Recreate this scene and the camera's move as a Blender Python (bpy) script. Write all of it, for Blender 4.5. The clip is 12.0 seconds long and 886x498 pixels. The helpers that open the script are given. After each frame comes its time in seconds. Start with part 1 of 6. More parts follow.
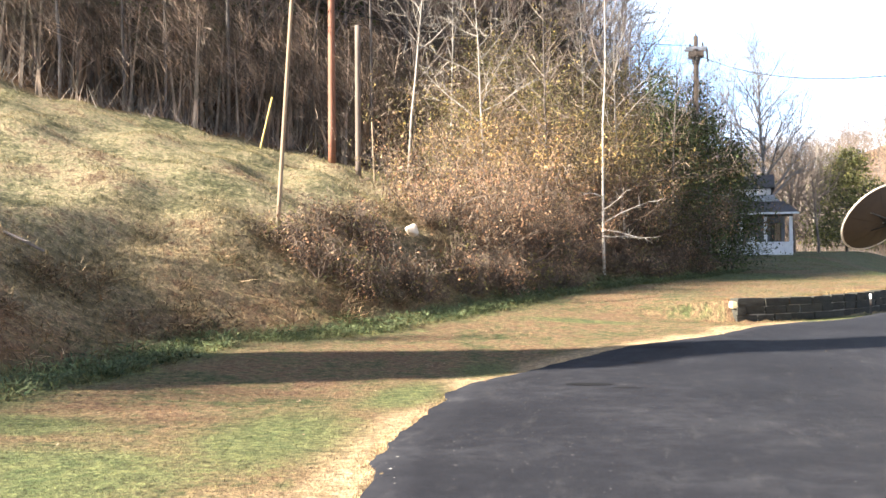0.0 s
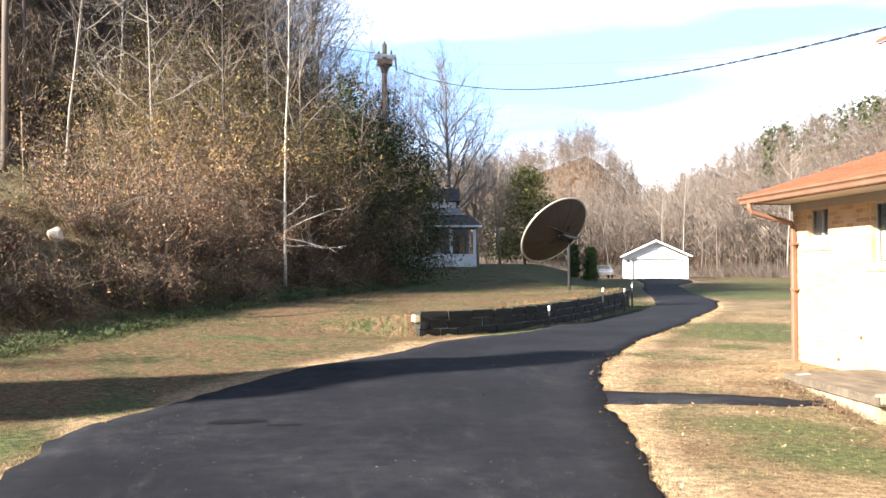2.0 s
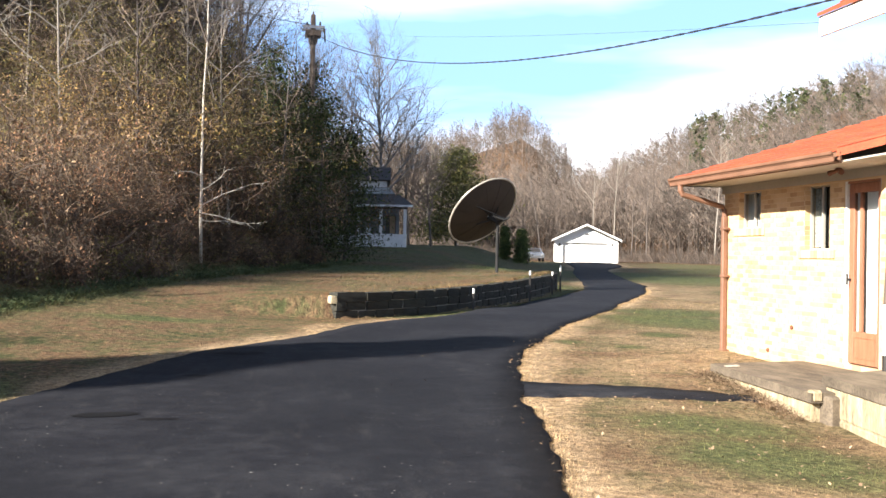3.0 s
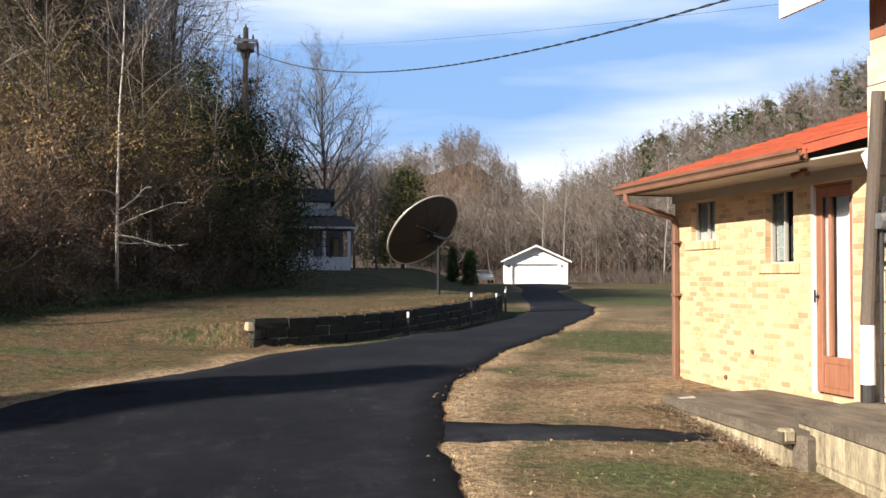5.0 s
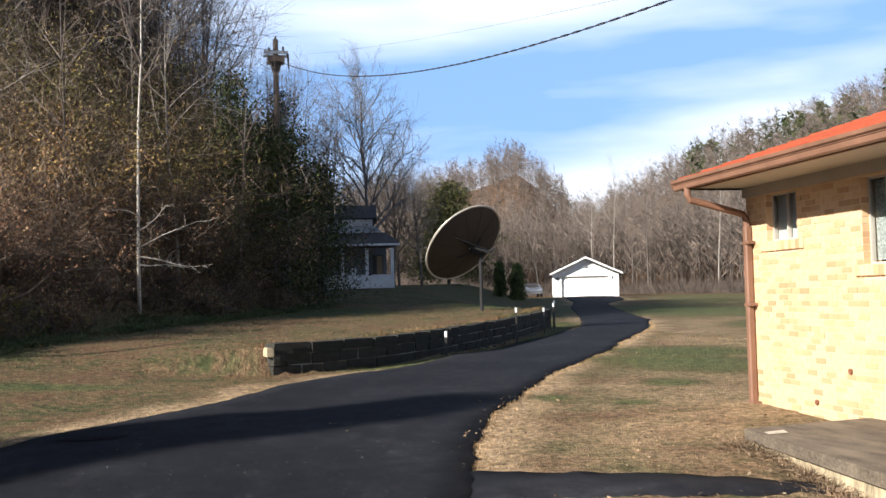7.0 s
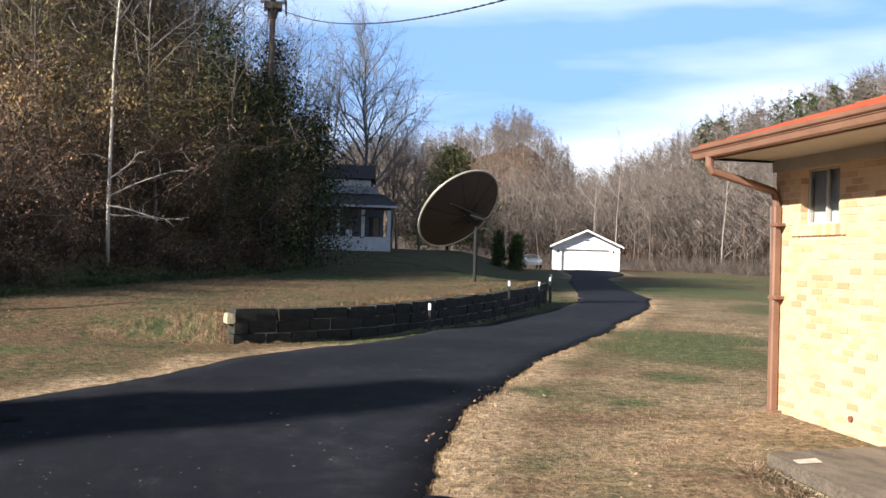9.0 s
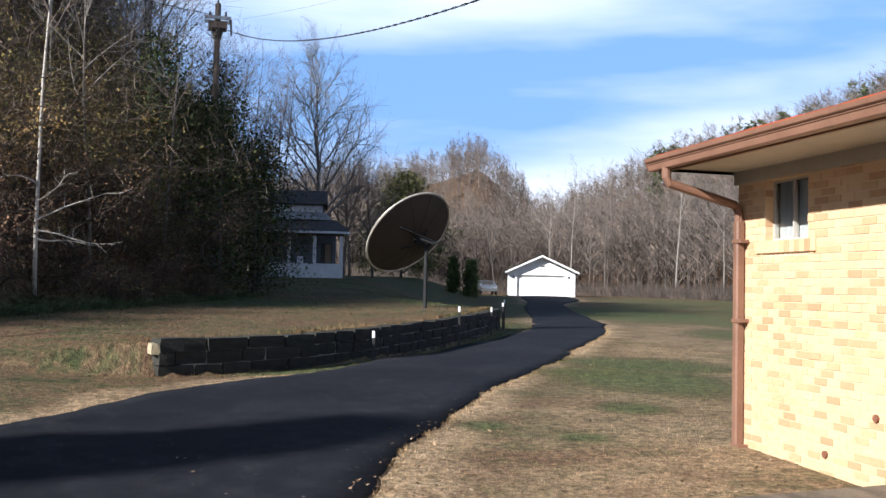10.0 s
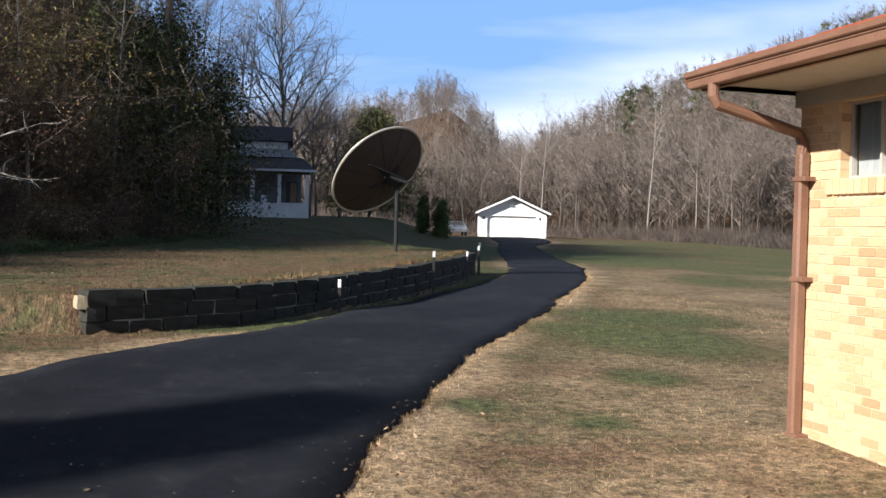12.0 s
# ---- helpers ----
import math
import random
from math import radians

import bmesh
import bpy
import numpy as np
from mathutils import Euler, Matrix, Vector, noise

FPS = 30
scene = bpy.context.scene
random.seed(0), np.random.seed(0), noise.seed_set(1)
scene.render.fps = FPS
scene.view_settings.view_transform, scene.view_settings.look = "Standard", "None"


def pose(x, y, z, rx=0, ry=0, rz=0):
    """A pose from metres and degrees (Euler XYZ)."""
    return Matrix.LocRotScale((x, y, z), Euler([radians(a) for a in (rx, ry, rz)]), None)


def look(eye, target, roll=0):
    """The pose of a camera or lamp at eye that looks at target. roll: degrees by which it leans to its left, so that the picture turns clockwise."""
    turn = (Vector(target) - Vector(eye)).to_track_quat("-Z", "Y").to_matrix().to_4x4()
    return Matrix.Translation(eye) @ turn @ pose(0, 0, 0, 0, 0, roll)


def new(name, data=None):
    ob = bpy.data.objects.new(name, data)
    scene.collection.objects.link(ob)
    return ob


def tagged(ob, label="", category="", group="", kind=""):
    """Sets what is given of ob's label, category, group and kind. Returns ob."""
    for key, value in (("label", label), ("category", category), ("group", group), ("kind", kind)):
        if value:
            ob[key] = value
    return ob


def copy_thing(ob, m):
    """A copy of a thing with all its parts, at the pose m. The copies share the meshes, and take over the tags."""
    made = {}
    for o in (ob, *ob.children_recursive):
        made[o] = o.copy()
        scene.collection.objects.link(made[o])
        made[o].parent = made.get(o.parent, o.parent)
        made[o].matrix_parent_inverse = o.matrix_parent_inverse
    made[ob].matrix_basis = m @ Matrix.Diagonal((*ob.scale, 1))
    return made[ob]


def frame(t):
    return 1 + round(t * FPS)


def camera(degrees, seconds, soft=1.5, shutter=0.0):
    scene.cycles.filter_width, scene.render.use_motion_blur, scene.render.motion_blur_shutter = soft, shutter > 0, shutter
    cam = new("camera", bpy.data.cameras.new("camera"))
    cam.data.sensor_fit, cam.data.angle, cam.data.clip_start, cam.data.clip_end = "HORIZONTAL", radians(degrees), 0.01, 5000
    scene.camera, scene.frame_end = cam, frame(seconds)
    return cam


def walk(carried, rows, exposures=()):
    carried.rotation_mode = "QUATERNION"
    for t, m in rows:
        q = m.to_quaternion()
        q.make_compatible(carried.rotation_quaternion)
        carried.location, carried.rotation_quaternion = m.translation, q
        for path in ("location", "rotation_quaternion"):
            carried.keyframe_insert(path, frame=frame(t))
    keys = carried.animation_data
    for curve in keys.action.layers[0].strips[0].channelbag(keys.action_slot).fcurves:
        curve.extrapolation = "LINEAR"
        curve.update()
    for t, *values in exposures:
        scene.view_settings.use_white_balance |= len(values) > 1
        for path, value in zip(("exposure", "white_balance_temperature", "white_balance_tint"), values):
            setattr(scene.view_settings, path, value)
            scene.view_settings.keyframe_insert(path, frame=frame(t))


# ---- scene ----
cam = camera(48.4, 12.0)
PATH = [
    (0, (1.159, 2.493, 1.574), (0.818, 4.464, 1.606), -0.4),
    (0.5, (1.132, 3.071, 1.525), (0.956, 5.063, 1.485), -1.0),
    (1, (1.256, 3.589, 1.574), (1.096, 5.583, 1.601), 0.7),
    (1.5, (1.401, 4.094, 1.574), (1.362, 6.093, 1.626), 1.1),
    (2, (1.55, 4.692, 1.558), (1.821, 6.673, 1.61), -0.2),
    (2.5, (1.766, 5.194, 1.569), (2.054, 7.171, 1.655), -0.3),
    (3, (1.986, 5.656, 1.543), (2.39, 7.615, 1.557), 0.9),
    (3.2, (2.044, 5.885, 1.571), (2.544, 7.821, 1.632), 1.3),
    (4.8, (2.761, 7.21, 1.497), (3.276, 9.142, 1.561), 1.3),
    (5, (2.789, 7.257, 1.498), (3.287, 9.193, 1.56), 0.2),
    (5.5, (2.936, 7.698, 1.462), (3.316, 9.662, 1.471), -2.2),
    (6, (3.135, 8.059, 1.5), (3.454, 10.033, 1.541), -0.3),
    (6.5, (3.319, 8.571, 1.486), (3.728, 10.524, 1.627), -1.6),
    (7, (3.47, 9.068, 1.491), (3.872, 11.025, 1.586), -1.4),
    (7.2, (3.553, 9.282, 1.489), (3.922, 11.246, 1.57), -0.9),
    (8.8, (4.012, 10.549, 1.563), (4.395, 12.511, 1.628), 0.4),
    (9, (4.083, 10.704, 1.571), (4.482, 12.664, 1.596), 1.6),
    (9.5, (4.319, 11.167, 1.565), (4.781, 13.106, 1.729), 3.6),
    (10, (4.489, 11.591, 1.531), (4.972, 13.53, 1.613), 1.2),
    (10.5, (4.609, 12.037, 1.559), (5.007, 13.996, 1.513), 2.5),
    (11, (4.639, 12.592, 1.554), (5.189, 14.515, 1.559), -0.1),
    (11.5, (4.739, 13.071, 1.529), (5.31, 14.988, 1.533), -2.1),
    (12, (4.867, 13.584, 1.591), (5.416, 15.507, 1.553), 1.5),
]
# exposure follows the clip: bright at first, darker once the house is in view
walk(cam, [(t, look(eye, target, roll)) for t, eye, target, roll in PATH],
     exposures=[(0, 2.95, 6700, 10), (1.0, 2.7, 6600, 10), (2.0, 2.3, 6450, 10), (2.6, 2.1, 6400, 10), (3.2, 1.72, 6350, 10), (4.8, 1.1, 6350, 10), (5.5, 1.0, 6300, 10), (7.0, 1.2, 6150, 10), (9.0, 1.3, 6050, 10), (9.5, 1.15, 5600, 10), (10.5, 1.05, 5800, 10), (12.0, 1.0, 5900, 10)])

# ---- light: low late-autumn sun behind the camera's left shoulder, pale sky with streaks of cloud ----
SUN_EL = radians(27.0)
SUN_DIR = Vector((-0.885 * math.cos(SUN_EL), -0.466 * math.cos(SUN_EL), math.sin(SUN_EL))).normalized()
sun = new("sun", bpy.data.lights.new("sun", "SUN"))
sun.data.energy, sun.data.angle, sun.data.color = 5.0, radians(0.6), (1.0, 0.91, 0.79)
sun.matrix_world = look(SUN_DIR * 100, (0, 0, 0))

world = bpy.data.worlds.new("sky")
scene.world = world
world.use_nodes = True
wt = world.node_tree
bg = wt.nodes["Background"]
sky = wt.nodes.new("ShaderNodeTexSky")
sky.sky_type, sky.sun_disc = "NISHITA", False
sky.sun_elevation = SUN_EL
sky.sun_rotation = math.atan2(SUN_DIR.x, SUN_DIR.y)
sky.air_density, sky.dust_density, sky.ozone_density = 1.0, 0.15, 2.2
tc = wt.nodes.new("ShaderNodeTexCoord")
mp = wt.nodes.new("ShaderNodeMapping")
mp.inputs["Rotation"].default_value = (0.12, 0.05, 0.6)
mp.inputs["Scale"].default_value = (1.2, 1.8, 7.0)
nz = wt.nodes.new("ShaderNodeTexNoise")
nz.inputs["Scale"].default_value, nz.inputs["Detail"].default_value, nz.inputs["Roughness"].default_value = 1.2, 5.0, 0.48
rp = wt.nodes.new("ShaderNodeValToRGB")
rp.color_ramp.elements[0].position, rp.color_ramp.elements[1].position = 0.405, 0.65
mx = wt.nodes.new("ShaderNodeMixRGB")
mx.inputs["Color2"].default_value = (12.5, 12.8, 13.4, 1)
wt.links.new(tc.outputs["Generated"], mp.inputs["Vector"])
wt.links.new(mp.outputs["Vector"], nz.inputs["Vector"])
wt.links.new(nz.outputs["Fac"], rp.inputs["Fac"])
# streaky cloud low down, clear deep blue overhead
hi = wt.nodes.new("ShaderNodeSeparateXYZ")
wt.links.new(tc.outputs["Generated"], hi.inputs["Vector"])
thin = wt.nodes.new("ShaderNodeMapRange")
thin.inputs["From Min"].default_value, thin.inputs["From Max"].default_value = 0.28, 0.48
thin.inputs["To Min"].default_value, thin.inputs["To Max"].default_value = 1.0, 0.05
wt.links.new(hi.outputs["Z"], thin.inputs["Value"])
much = wt.nodes.new("ShaderNodeMath")
much.operation = "MULTIPLY"
wt.links.new(rp.outputs["Color"], much.inputs[0])
wt.links.new(thin.outputs["Result"], much.inputs[1])
wt.links.new(much.outputs["Value"], mx.inputs["Fac"])
veil = wt.nodes.new("ShaderNodeMixRGB")
veil.blend_type = "DARKEN"
veil.inputs["Fac"].default_value = 1.0
veil.inputs["Color2"].default_value = (3.8, 6.2, 10.6, 1)
wt.links.new(sky.outputs["Color"], veil.inputs["Color1"])
pale = wt.nodes.new("ShaderNodeMixRGB")
pale.inputs["Color1"].default_value = (0.9, 1.45, 2.5, 1)
pale.inputs["Color2"].default_value = (3.8, 6.5, 11.3, 1)
fade = wt.nodes.new("ShaderNodeMapRange")
fade.inputs["From Min"].default_value, fade.inputs["From Max"].default_value = 0.28, 0.50
fade.inputs["To Min"].default_value, fade.inputs["To Max"].default_value = 1.0, 0.0
wt.links.new(hi.outputs["Z"], fade.inputs["Value"])
wt.links.new(fade.outputs["Result"], pale.inputs["Fac"])
haze = wt.nodes.new("ShaderNodeMixRGB")
haze.inputs["Fac"].default_value = 0.8
wt.links.new(veil.outputs["Color"], haze.inputs["Color1"])
wt.links.new(pale.outputs["Color"], haze.inputs["Color2"])
wt.links.new(haze.outputs["Color"], mx.inputs["Color1"])
wt.links.new(mx.outputs["Color"], bg.inputs["Color"])
bg.inputs["Strength"].default_value = 0.045


# ---- materials ----
def material(name, rough=0.8, metal=0.0, spec=0.5):
    m = bpy.data.materials.new(name)
    m.use_nodes = True
    b = m.node_tree.nodes["Principled BSDF"]
    b.inputs["Roughness"].default_value = rough
    b.inputs["Metallic"].default_value = metal
    b.inputs["Specular IOR Level"].default_value = spec
    return m, m.node_tree, b


def node(t, kind, **values):
    n = t.nodes.new(kind)
    for key, value in values.items():
        n.inputs[key.replace("_", " ")].default_value = value
    return n


def noise_of(t, vec, scale, detail=4.0, rough=0.6):
    n = node(t, "ShaderNodeTexNoise", Scale=scale, Detail=detail, Roughness=rough)
    t.links.new(vec, n.inputs["Vector"])
    return n.outputs["Fac"]


def ramp_of(t, fac, stops):
    r = t.nodes.new("ShaderNodeValToRGB")
    while len(r.color_ramp.elements) < len(stops):
        r.color_ramp.elements.new(0.5)
    for e, (at, col) in zip(r.color_ramp.elements, stops):
        e.position, e.color = at, (*col, 1)
    t.links.new(fac, r.inputs["Fac"])
    return r.outputs["Color"]


def mix_of(t, fac, a, b, how="MIX"):
    n = t.nodes.new("ShaderNodeMixRGB")
    n.blend_type = how
    for sock, v in ((n.inputs["Fac"], fac), (n.inputs["Color1"], a), (n.inputs["Color2"], b)):
        if isinstance(v, (int, float)):
            sock.default_value = v
        elif isinstance(v, tuple):
            sock.default_value = (*v, 1)
        else:
            t.links.new(v, sock)
    return n.outputs["Color"]


def bump_of(t, b, height, strength, distance):
    n = node(t, "ShaderNodeBump", Strength=strength, Distance=distance)
    t.links.new(height, n.inputs["Height"])
    t.links.new(n.outputs["Normal"], b.inputs["Normal"])


def place_of(t, how="Position"):
    return t.nodes.new("ShaderNodeNewGeometry").outputs["Position"] if how == "Position" else t.nodes.new("ShaderNodeTexCoord").outputs["Object"]


def two_tone(name, dark, light, scale=6.0, rough=0.8, grain=60.0, bump=0.3, depth=0.01, metal=0.0, vary=0.0, spec=0.4, stretch=None, island=0.0, accent=False):
    """A surface with broad stains and fine grain between two colours."""
    odd = [(0.0, (0.52, 0.40, 0.33)), (0.12, (0.70, 0.58, 0.50)), (0.30, (0.86, 0.80, 0.74)), (0.5, (0.96, 0.94, 0.92)), (1.0, (1.0, 1.0, 1.0))]
    m, t, b = material(name, rough, metal, spec)
    v = place_of(t, "Object")
    if stretch:
        mpp = node(t, "ShaderNodeMapping", Scale=stretch)
        t.links.new(v, mpp.inputs["Vector"])
        v = mpp.outputs["Vector"]
    big, fine = noise_of(t, v, scale), noise_of(t, v, grain, 3.0, 0.7)
    both = mix_of(t, 0.45, big, fine)
    col = ramp_of(t, both, [(0.32, dark), (0.68, light)])
    if vary:
        info = t.nodes.new("ShaderNodeObjectInfo")
        col = mix_of(t, vary, col, ramp_of(t, info.outputs["Random"], odd if accent else [(0.0, (0.35, 0.35, 0.35)), (1.0, (1.0, 1.0, 1.0))]), "MULTIPLY")
    if island:
        geo = t.nodes.new("ShaderNodeNewGeometry")
        col = mix_of(t, island, col, ramp_of(t, geo.outputs["Random Per Island"], odd if accent else [(0.0, (0.3, 0.3, 0.3)), (1.0, (1.0, 1.0, 1.0))]), "MULTIPLY")
    t.links.new(col, b.inputs["Base Color"])
    if bump:
        bump_of(t, b, both, bump, depth)
    return m


def ground_cover(name, blades=False):
    """Dry and green turf, field grass and leaf litter, laid out by the mesh's 'cover' attribute."""
    m, t, b = material(name, 0.95, 0.0, 0.15)
    p = place_of(t)
    flat = node(t, "ShaderNodeMapping", Scale=(1.0, 1.0, 0.15))
    t.links.new(p, flat.inputs["Vector"])
    v = flat.outputs["Vector"]
    at = t.nodes.new("ShaderNodeAttribute")
    at.attribute_name = "cover"
    sep = t.nodes.new("ShaderNodeSeparateColor")
    t.links.new(at.outputs["Color"], sep.inputs["Color"])
    litter, field, dry = sep.outputs["Red"], sep.outputs["Green"], sep.outputs["Blue"]
    patches = noise_of(t, v, 0.55, 5.0, 0.62)
    mid = noise_of(t, v, 4.5, 7.0, 0.72)
    fine = noise_of(t, v, 45.0, 3.0, 0.75)
    tuft = noise_of(t, v, 1.6, 6.0, 0.7)
    lawn = ramp_of(t, mix_of(t, 0.4, mix_of(t, 0.5, patches, tuft), mid), [(0.40, (0.050, 0.064, 0.025)), (0.46, (0.098, 0.090, 0.043)), (0.51, (0.160, 0.112, 0.063)), (0.56, (0.130, 0.076, 0.045)), (0.62, (0.195, 0.14, 0.088))])
    straw = ramp_of(t, mid, [(0.35, (0.27, 0.185, 0.108)), (0.65, (0.50, 0.375, 0.235))])
    lush = ramp_of(t, mid, [(0.35, (0.048, 0.070, 0.027)), (0.65, (0.125, 0.145, 0.058))])
    tufts = ramp_of(t, mix_of(t, 0.3, mix_of(t, 0.5, tuft, mid), fine), [(0.36, (0.0, 0.0, 0.0)), (0.64, (1.0, 1.0, 1.0))])
    ragged = ramp_of(t, mix_of(t, 0.5, at.outputs["Alpha"], tufts), [(0.385, (0.0, 0.0, 0.0)), (0.59, (0.85, 0.85, 0.85))])
    lawn = mix_of(t, ragged, lawn, lush)
    lawn = mix_of(t, dry, lawn, straw)
    meadow = ramp_of(t, mix_of(t, 0.5, patches, mid), [(0.40, (0.060, 0.062, 0.030)), (0.47, (0.150, 0.138, 0.076)), (0.53, (0.245, 0.205, 0.125)), (0.59, (0.120, 0.082, 0.050))])
    leaves = ramp_of(t, mix_of(t, 0.6, mid, fine), [(0.35, (0.05, 0.03, 0.018)), (0.5, (0.13, 0.075, 0.04)), (0.65, (0.24, 0.14, 0.075))])
    col = mix_of(t, litter, mix_of(t, field, lawn, meadow), leaves)
    col = mix_of(t, 0.8, col, ramp_of(t, fine, [(0.3, (0.22, 0.22, 0.22)), (0.7, (1.45, 1.45, 1.45))]), "MULTIPLY")
    clump = noise_of(t, v, 11.0, 5.0, 0.72)
    col = mix_of(t, 0.85, col, ramp_of(t, clump, [(0.34, (0.38, 0.36, 0.34)), (0.5, (0.95, 0.95, 0.95)), (0.64, (1.55, 1.5, 1.42))]), "MULTIPLY")
    if blades:
        geo = t.nodes.new("ShaderNodeNewGeometry")
        col = mix_of(t, 0.6, col, ramp_of(t, geo.outputs["Random Per Island"], [(0.0, (0.35, 0.36, 0.3)), (1.0, (1.75, 1.65, 1.45))]), "MULTIPLY")
    else:
        bump_of(t, b, mix_of(t, 0.5, mid, clump), 1.0, 0.07)
    t.links.new(col, b.inputs["Base Color"])
    return m


def asphalt():
    m, t, b = material("asphalt", 0.85, 0.0, 0.12)
    p = place_of(t)
    big, mid, fine = noise_of(t, p, 0.45, 6.0, 0.62), noise_of(t, p, 4.0, 7.0, 0.7), noise_of(t, p, 120.0, 2.0, 0.8)
    col = ramp_of(t, mix_of(t, 0.45, big, mid), [(0.36, (0.0080, 0.0088, 0.0122)), (0.5, (0.0132, 0.0140, 0.0182)), (0.64, (0.027, 0.028, 0.033))])
    # pale scuffs drawn out along the wheel tracks
    drag = node(t, "ShaderNodeMapping", Scale=(3.2, 0.9, 1.0), Rotation=(0.0, 0.0, -0.55))
    t.links.new(p, drag.inputs["Vector"])
    scuff = ramp_of(t, mix_of(t, 0.35, noise_of(t, drag.outputs["Vector"], 1.1, 8.0, 0.74), fine), [(0.55, (0.0, 0.0, 0.0)), (0.66, (0.5, 0.5, 0.5))])
    col = mix_of(t, scuff, col, (0.060, 0.059, 0.060))
    col = mix_of(t, 0.8, col, ramp_of(t, fine, [(0.3, (0.45, 0.45, 0.45)), (0.72, (1.45, 1.45, 1.45))]), "MULTIPLY")
    # pale chips of stone, gathered in places
    gather = ramp_of(t, noise_of(t, p, 0.7, 3.0, 0.6), [(0.42, (0.0, 0.0, 0.0)), (0.6, (0.85, 0.85, 0.85))])
    for scale, lo, hi in ((3.1, 0.030, 0.055), (9.0, 0.05, 0.09)):
        vor = node(t, "ShaderNodeTexVoronoi", Scale=scale)
        t.links.new(p, vor.inputs["Vector"])
        chip = ramp_of(t, vor.outputs["Distance"], [(lo, (1.0, 1.0, 1.0)), (hi, (0.0, 0.0, 0.0))])
        col = mix_of(t, mix_of(t, 1.0, chip, gather, "MULTIPLY"), col, (0.26, 0.25, 0.23))
    t.links.new(col, b.inputs["Base Color"])
    bump_of(t, b, mix_of(t, 0.3, fine, mid), 0.6, 0.008)
    return m


def leafy(name, tones, through_light=0.25):
    m, t, b = material(name, 0.75, 0.0, 0.25)
    geo = t.nodes.new("ShaderNodeNewGeometry")
    n = len(tones)
    col = ramp_of(t, geo.outputs["Random Per Island"], [(i / max(1, n - 1), c) for i, c in enumerate(tones)])
    # leaves hang in lighter and duller masses
    mass = noise_of(t, place_of(t), 0.9, 3.0, 0.6)
    col = mix_of(t, 1.0, col, ramp_of(t, mass, [(0.38, (0.52, 0.56, 0.52)), (0.5, (1.0, 1.0, 1.0)), (0.62, (1.65, 1.56, 1.45))]), "MULTIPLY")
    t.links.new(col, b.inputs["Base Color"])
    tr = t.nodes.new("ShaderNodeBsdfTranslucent")
    t.links.new(col, tr.inputs["Color"])
    ms = t.nodes.new("ShaderNodeMixShader")
    ms.inputs["Fac"].default_value = through_light
    t.links.new(b.outputs["BSDF"], ms.inputs[1])
    t.links.new(tr.outputs["BSDF"], ms.inputs[2])
    t.links.new(ms.outputs["Shader"], t.nodes["Material Output"].inputs["Surface"])
    return m


def glass_pane():
    m, t, b = material("window_glass", 0.03, 0.0, 0.6)
    tr = t.nodes.new("ShaderNodeBsdfTransparent")
    tr.inputs["Color"].default_value = (0.82, 0.86, 0.85, 1)
    ms = t.nodes.new("ShaderNodeMixShader")
    fr = node(t, "ShaderNodeFresnel", IOR=1.5)
    t.links.new(fr.outputs["Fac"], ms.inputs["Fac"])
    gl = node(t, "ShaderNodeBsdfGlossy", Roughness=0.03)
    t.links.new(tr.outputs["BSDF"], ms.inputs[1])
    t.links.new(gl.outputs["BSDF"], ms.inputs[2])
    t.links.new(ms.outputs["Shader"], t.nodes["Material Output"].inputs["Surface"])
    return m


M_GROUND, M_BLADE, M_ASPHALT = ground_cover("turf"), ground_cover("grass_blades", True), asphalt()
M_BARK = two_tone("grey_bark", (0.05, 0.042, 0.038), (0.20, 0.172, 0.152), 3.0, 0.9, 30.0, 0.6, 0.02, vary=0.55)
M_TWIG = two_tone("twig_bark", (0.11, 0.085, 0.07), (0.28, 0.225, 0.185), 2.0, 0.9, 20.0, 0.0, vary=0.5)
M_STEM = two_tone("shrub_stems", (0.04, 0.028, 0.02), (0.14, 0.10, 0.072), 2.0, 0.9, 20.0, 0.0, vary=0.4)
M_ASH = two_tone("pale_grey_bark", (0.16, 0.14, 0.12), (0.40, 0.36, 0.31), 3.0, 0.9, 30.0, 0.4, 0.01, vary=0.4)
M_PALE = two_tone("pale_bark", (0.26, 0.23, 0.19), (0.58, 0.53, 0.46), 4.0, 0.85, 25.0, 0.4, 0.01)
M_RUST = leafy("rusty_leaves", [(0.07, 0.038, 0.025), (0.18, 0.095, 0.056), (0.30, 0.17, 0.10), (0.12, 0.085, 0.048), (0.42, 0.285, 0.175)], 0.14)
M_GOLD = leafy("golden_leaves", [(0.09, 0.063, 0.026), (0.22, 0.145, 0.056), (0.37, 0.25, 0.095), (0.14, 0.11, 0.042), (0.28, 0.165, 0.078)], 0.16)
M_OLIVE = leafy("olive_leaves", [(0.036, 0.039, 0.014), (0.086, 0.083, 0.027), (0.155, 0.132, 0.044), (0.27, 0.20, 0.07)], 0.15)
M_NEEDLE = leafy("evergreen_needles", [(0.020, 0.030, 0.012), (0.040, 0.055, 0.018), (0.075, 0.088, 0.030)], 0.1)
M_CEDAR = leafy("cedar_foliage", [(0.060, 0.070, 0.026), (0.12, 0.125, 0.045), (0.19, 0.175, 0.068)], 0.15)
M_CLIPPED = leafy("clipped_evergreen_foliage", [(0.032, 0.052, 0.018), (0.062, 0.088, 0.028), (0.115, 0.135, 0.046)], 0.12)
M_GREYBARK = two_tone("silver_grey_bark", (0.075, 0.073, 0.074), (0.21, 0.20, 0.20), 3.0, 0.9, 30.0, 0.3, 0.01)
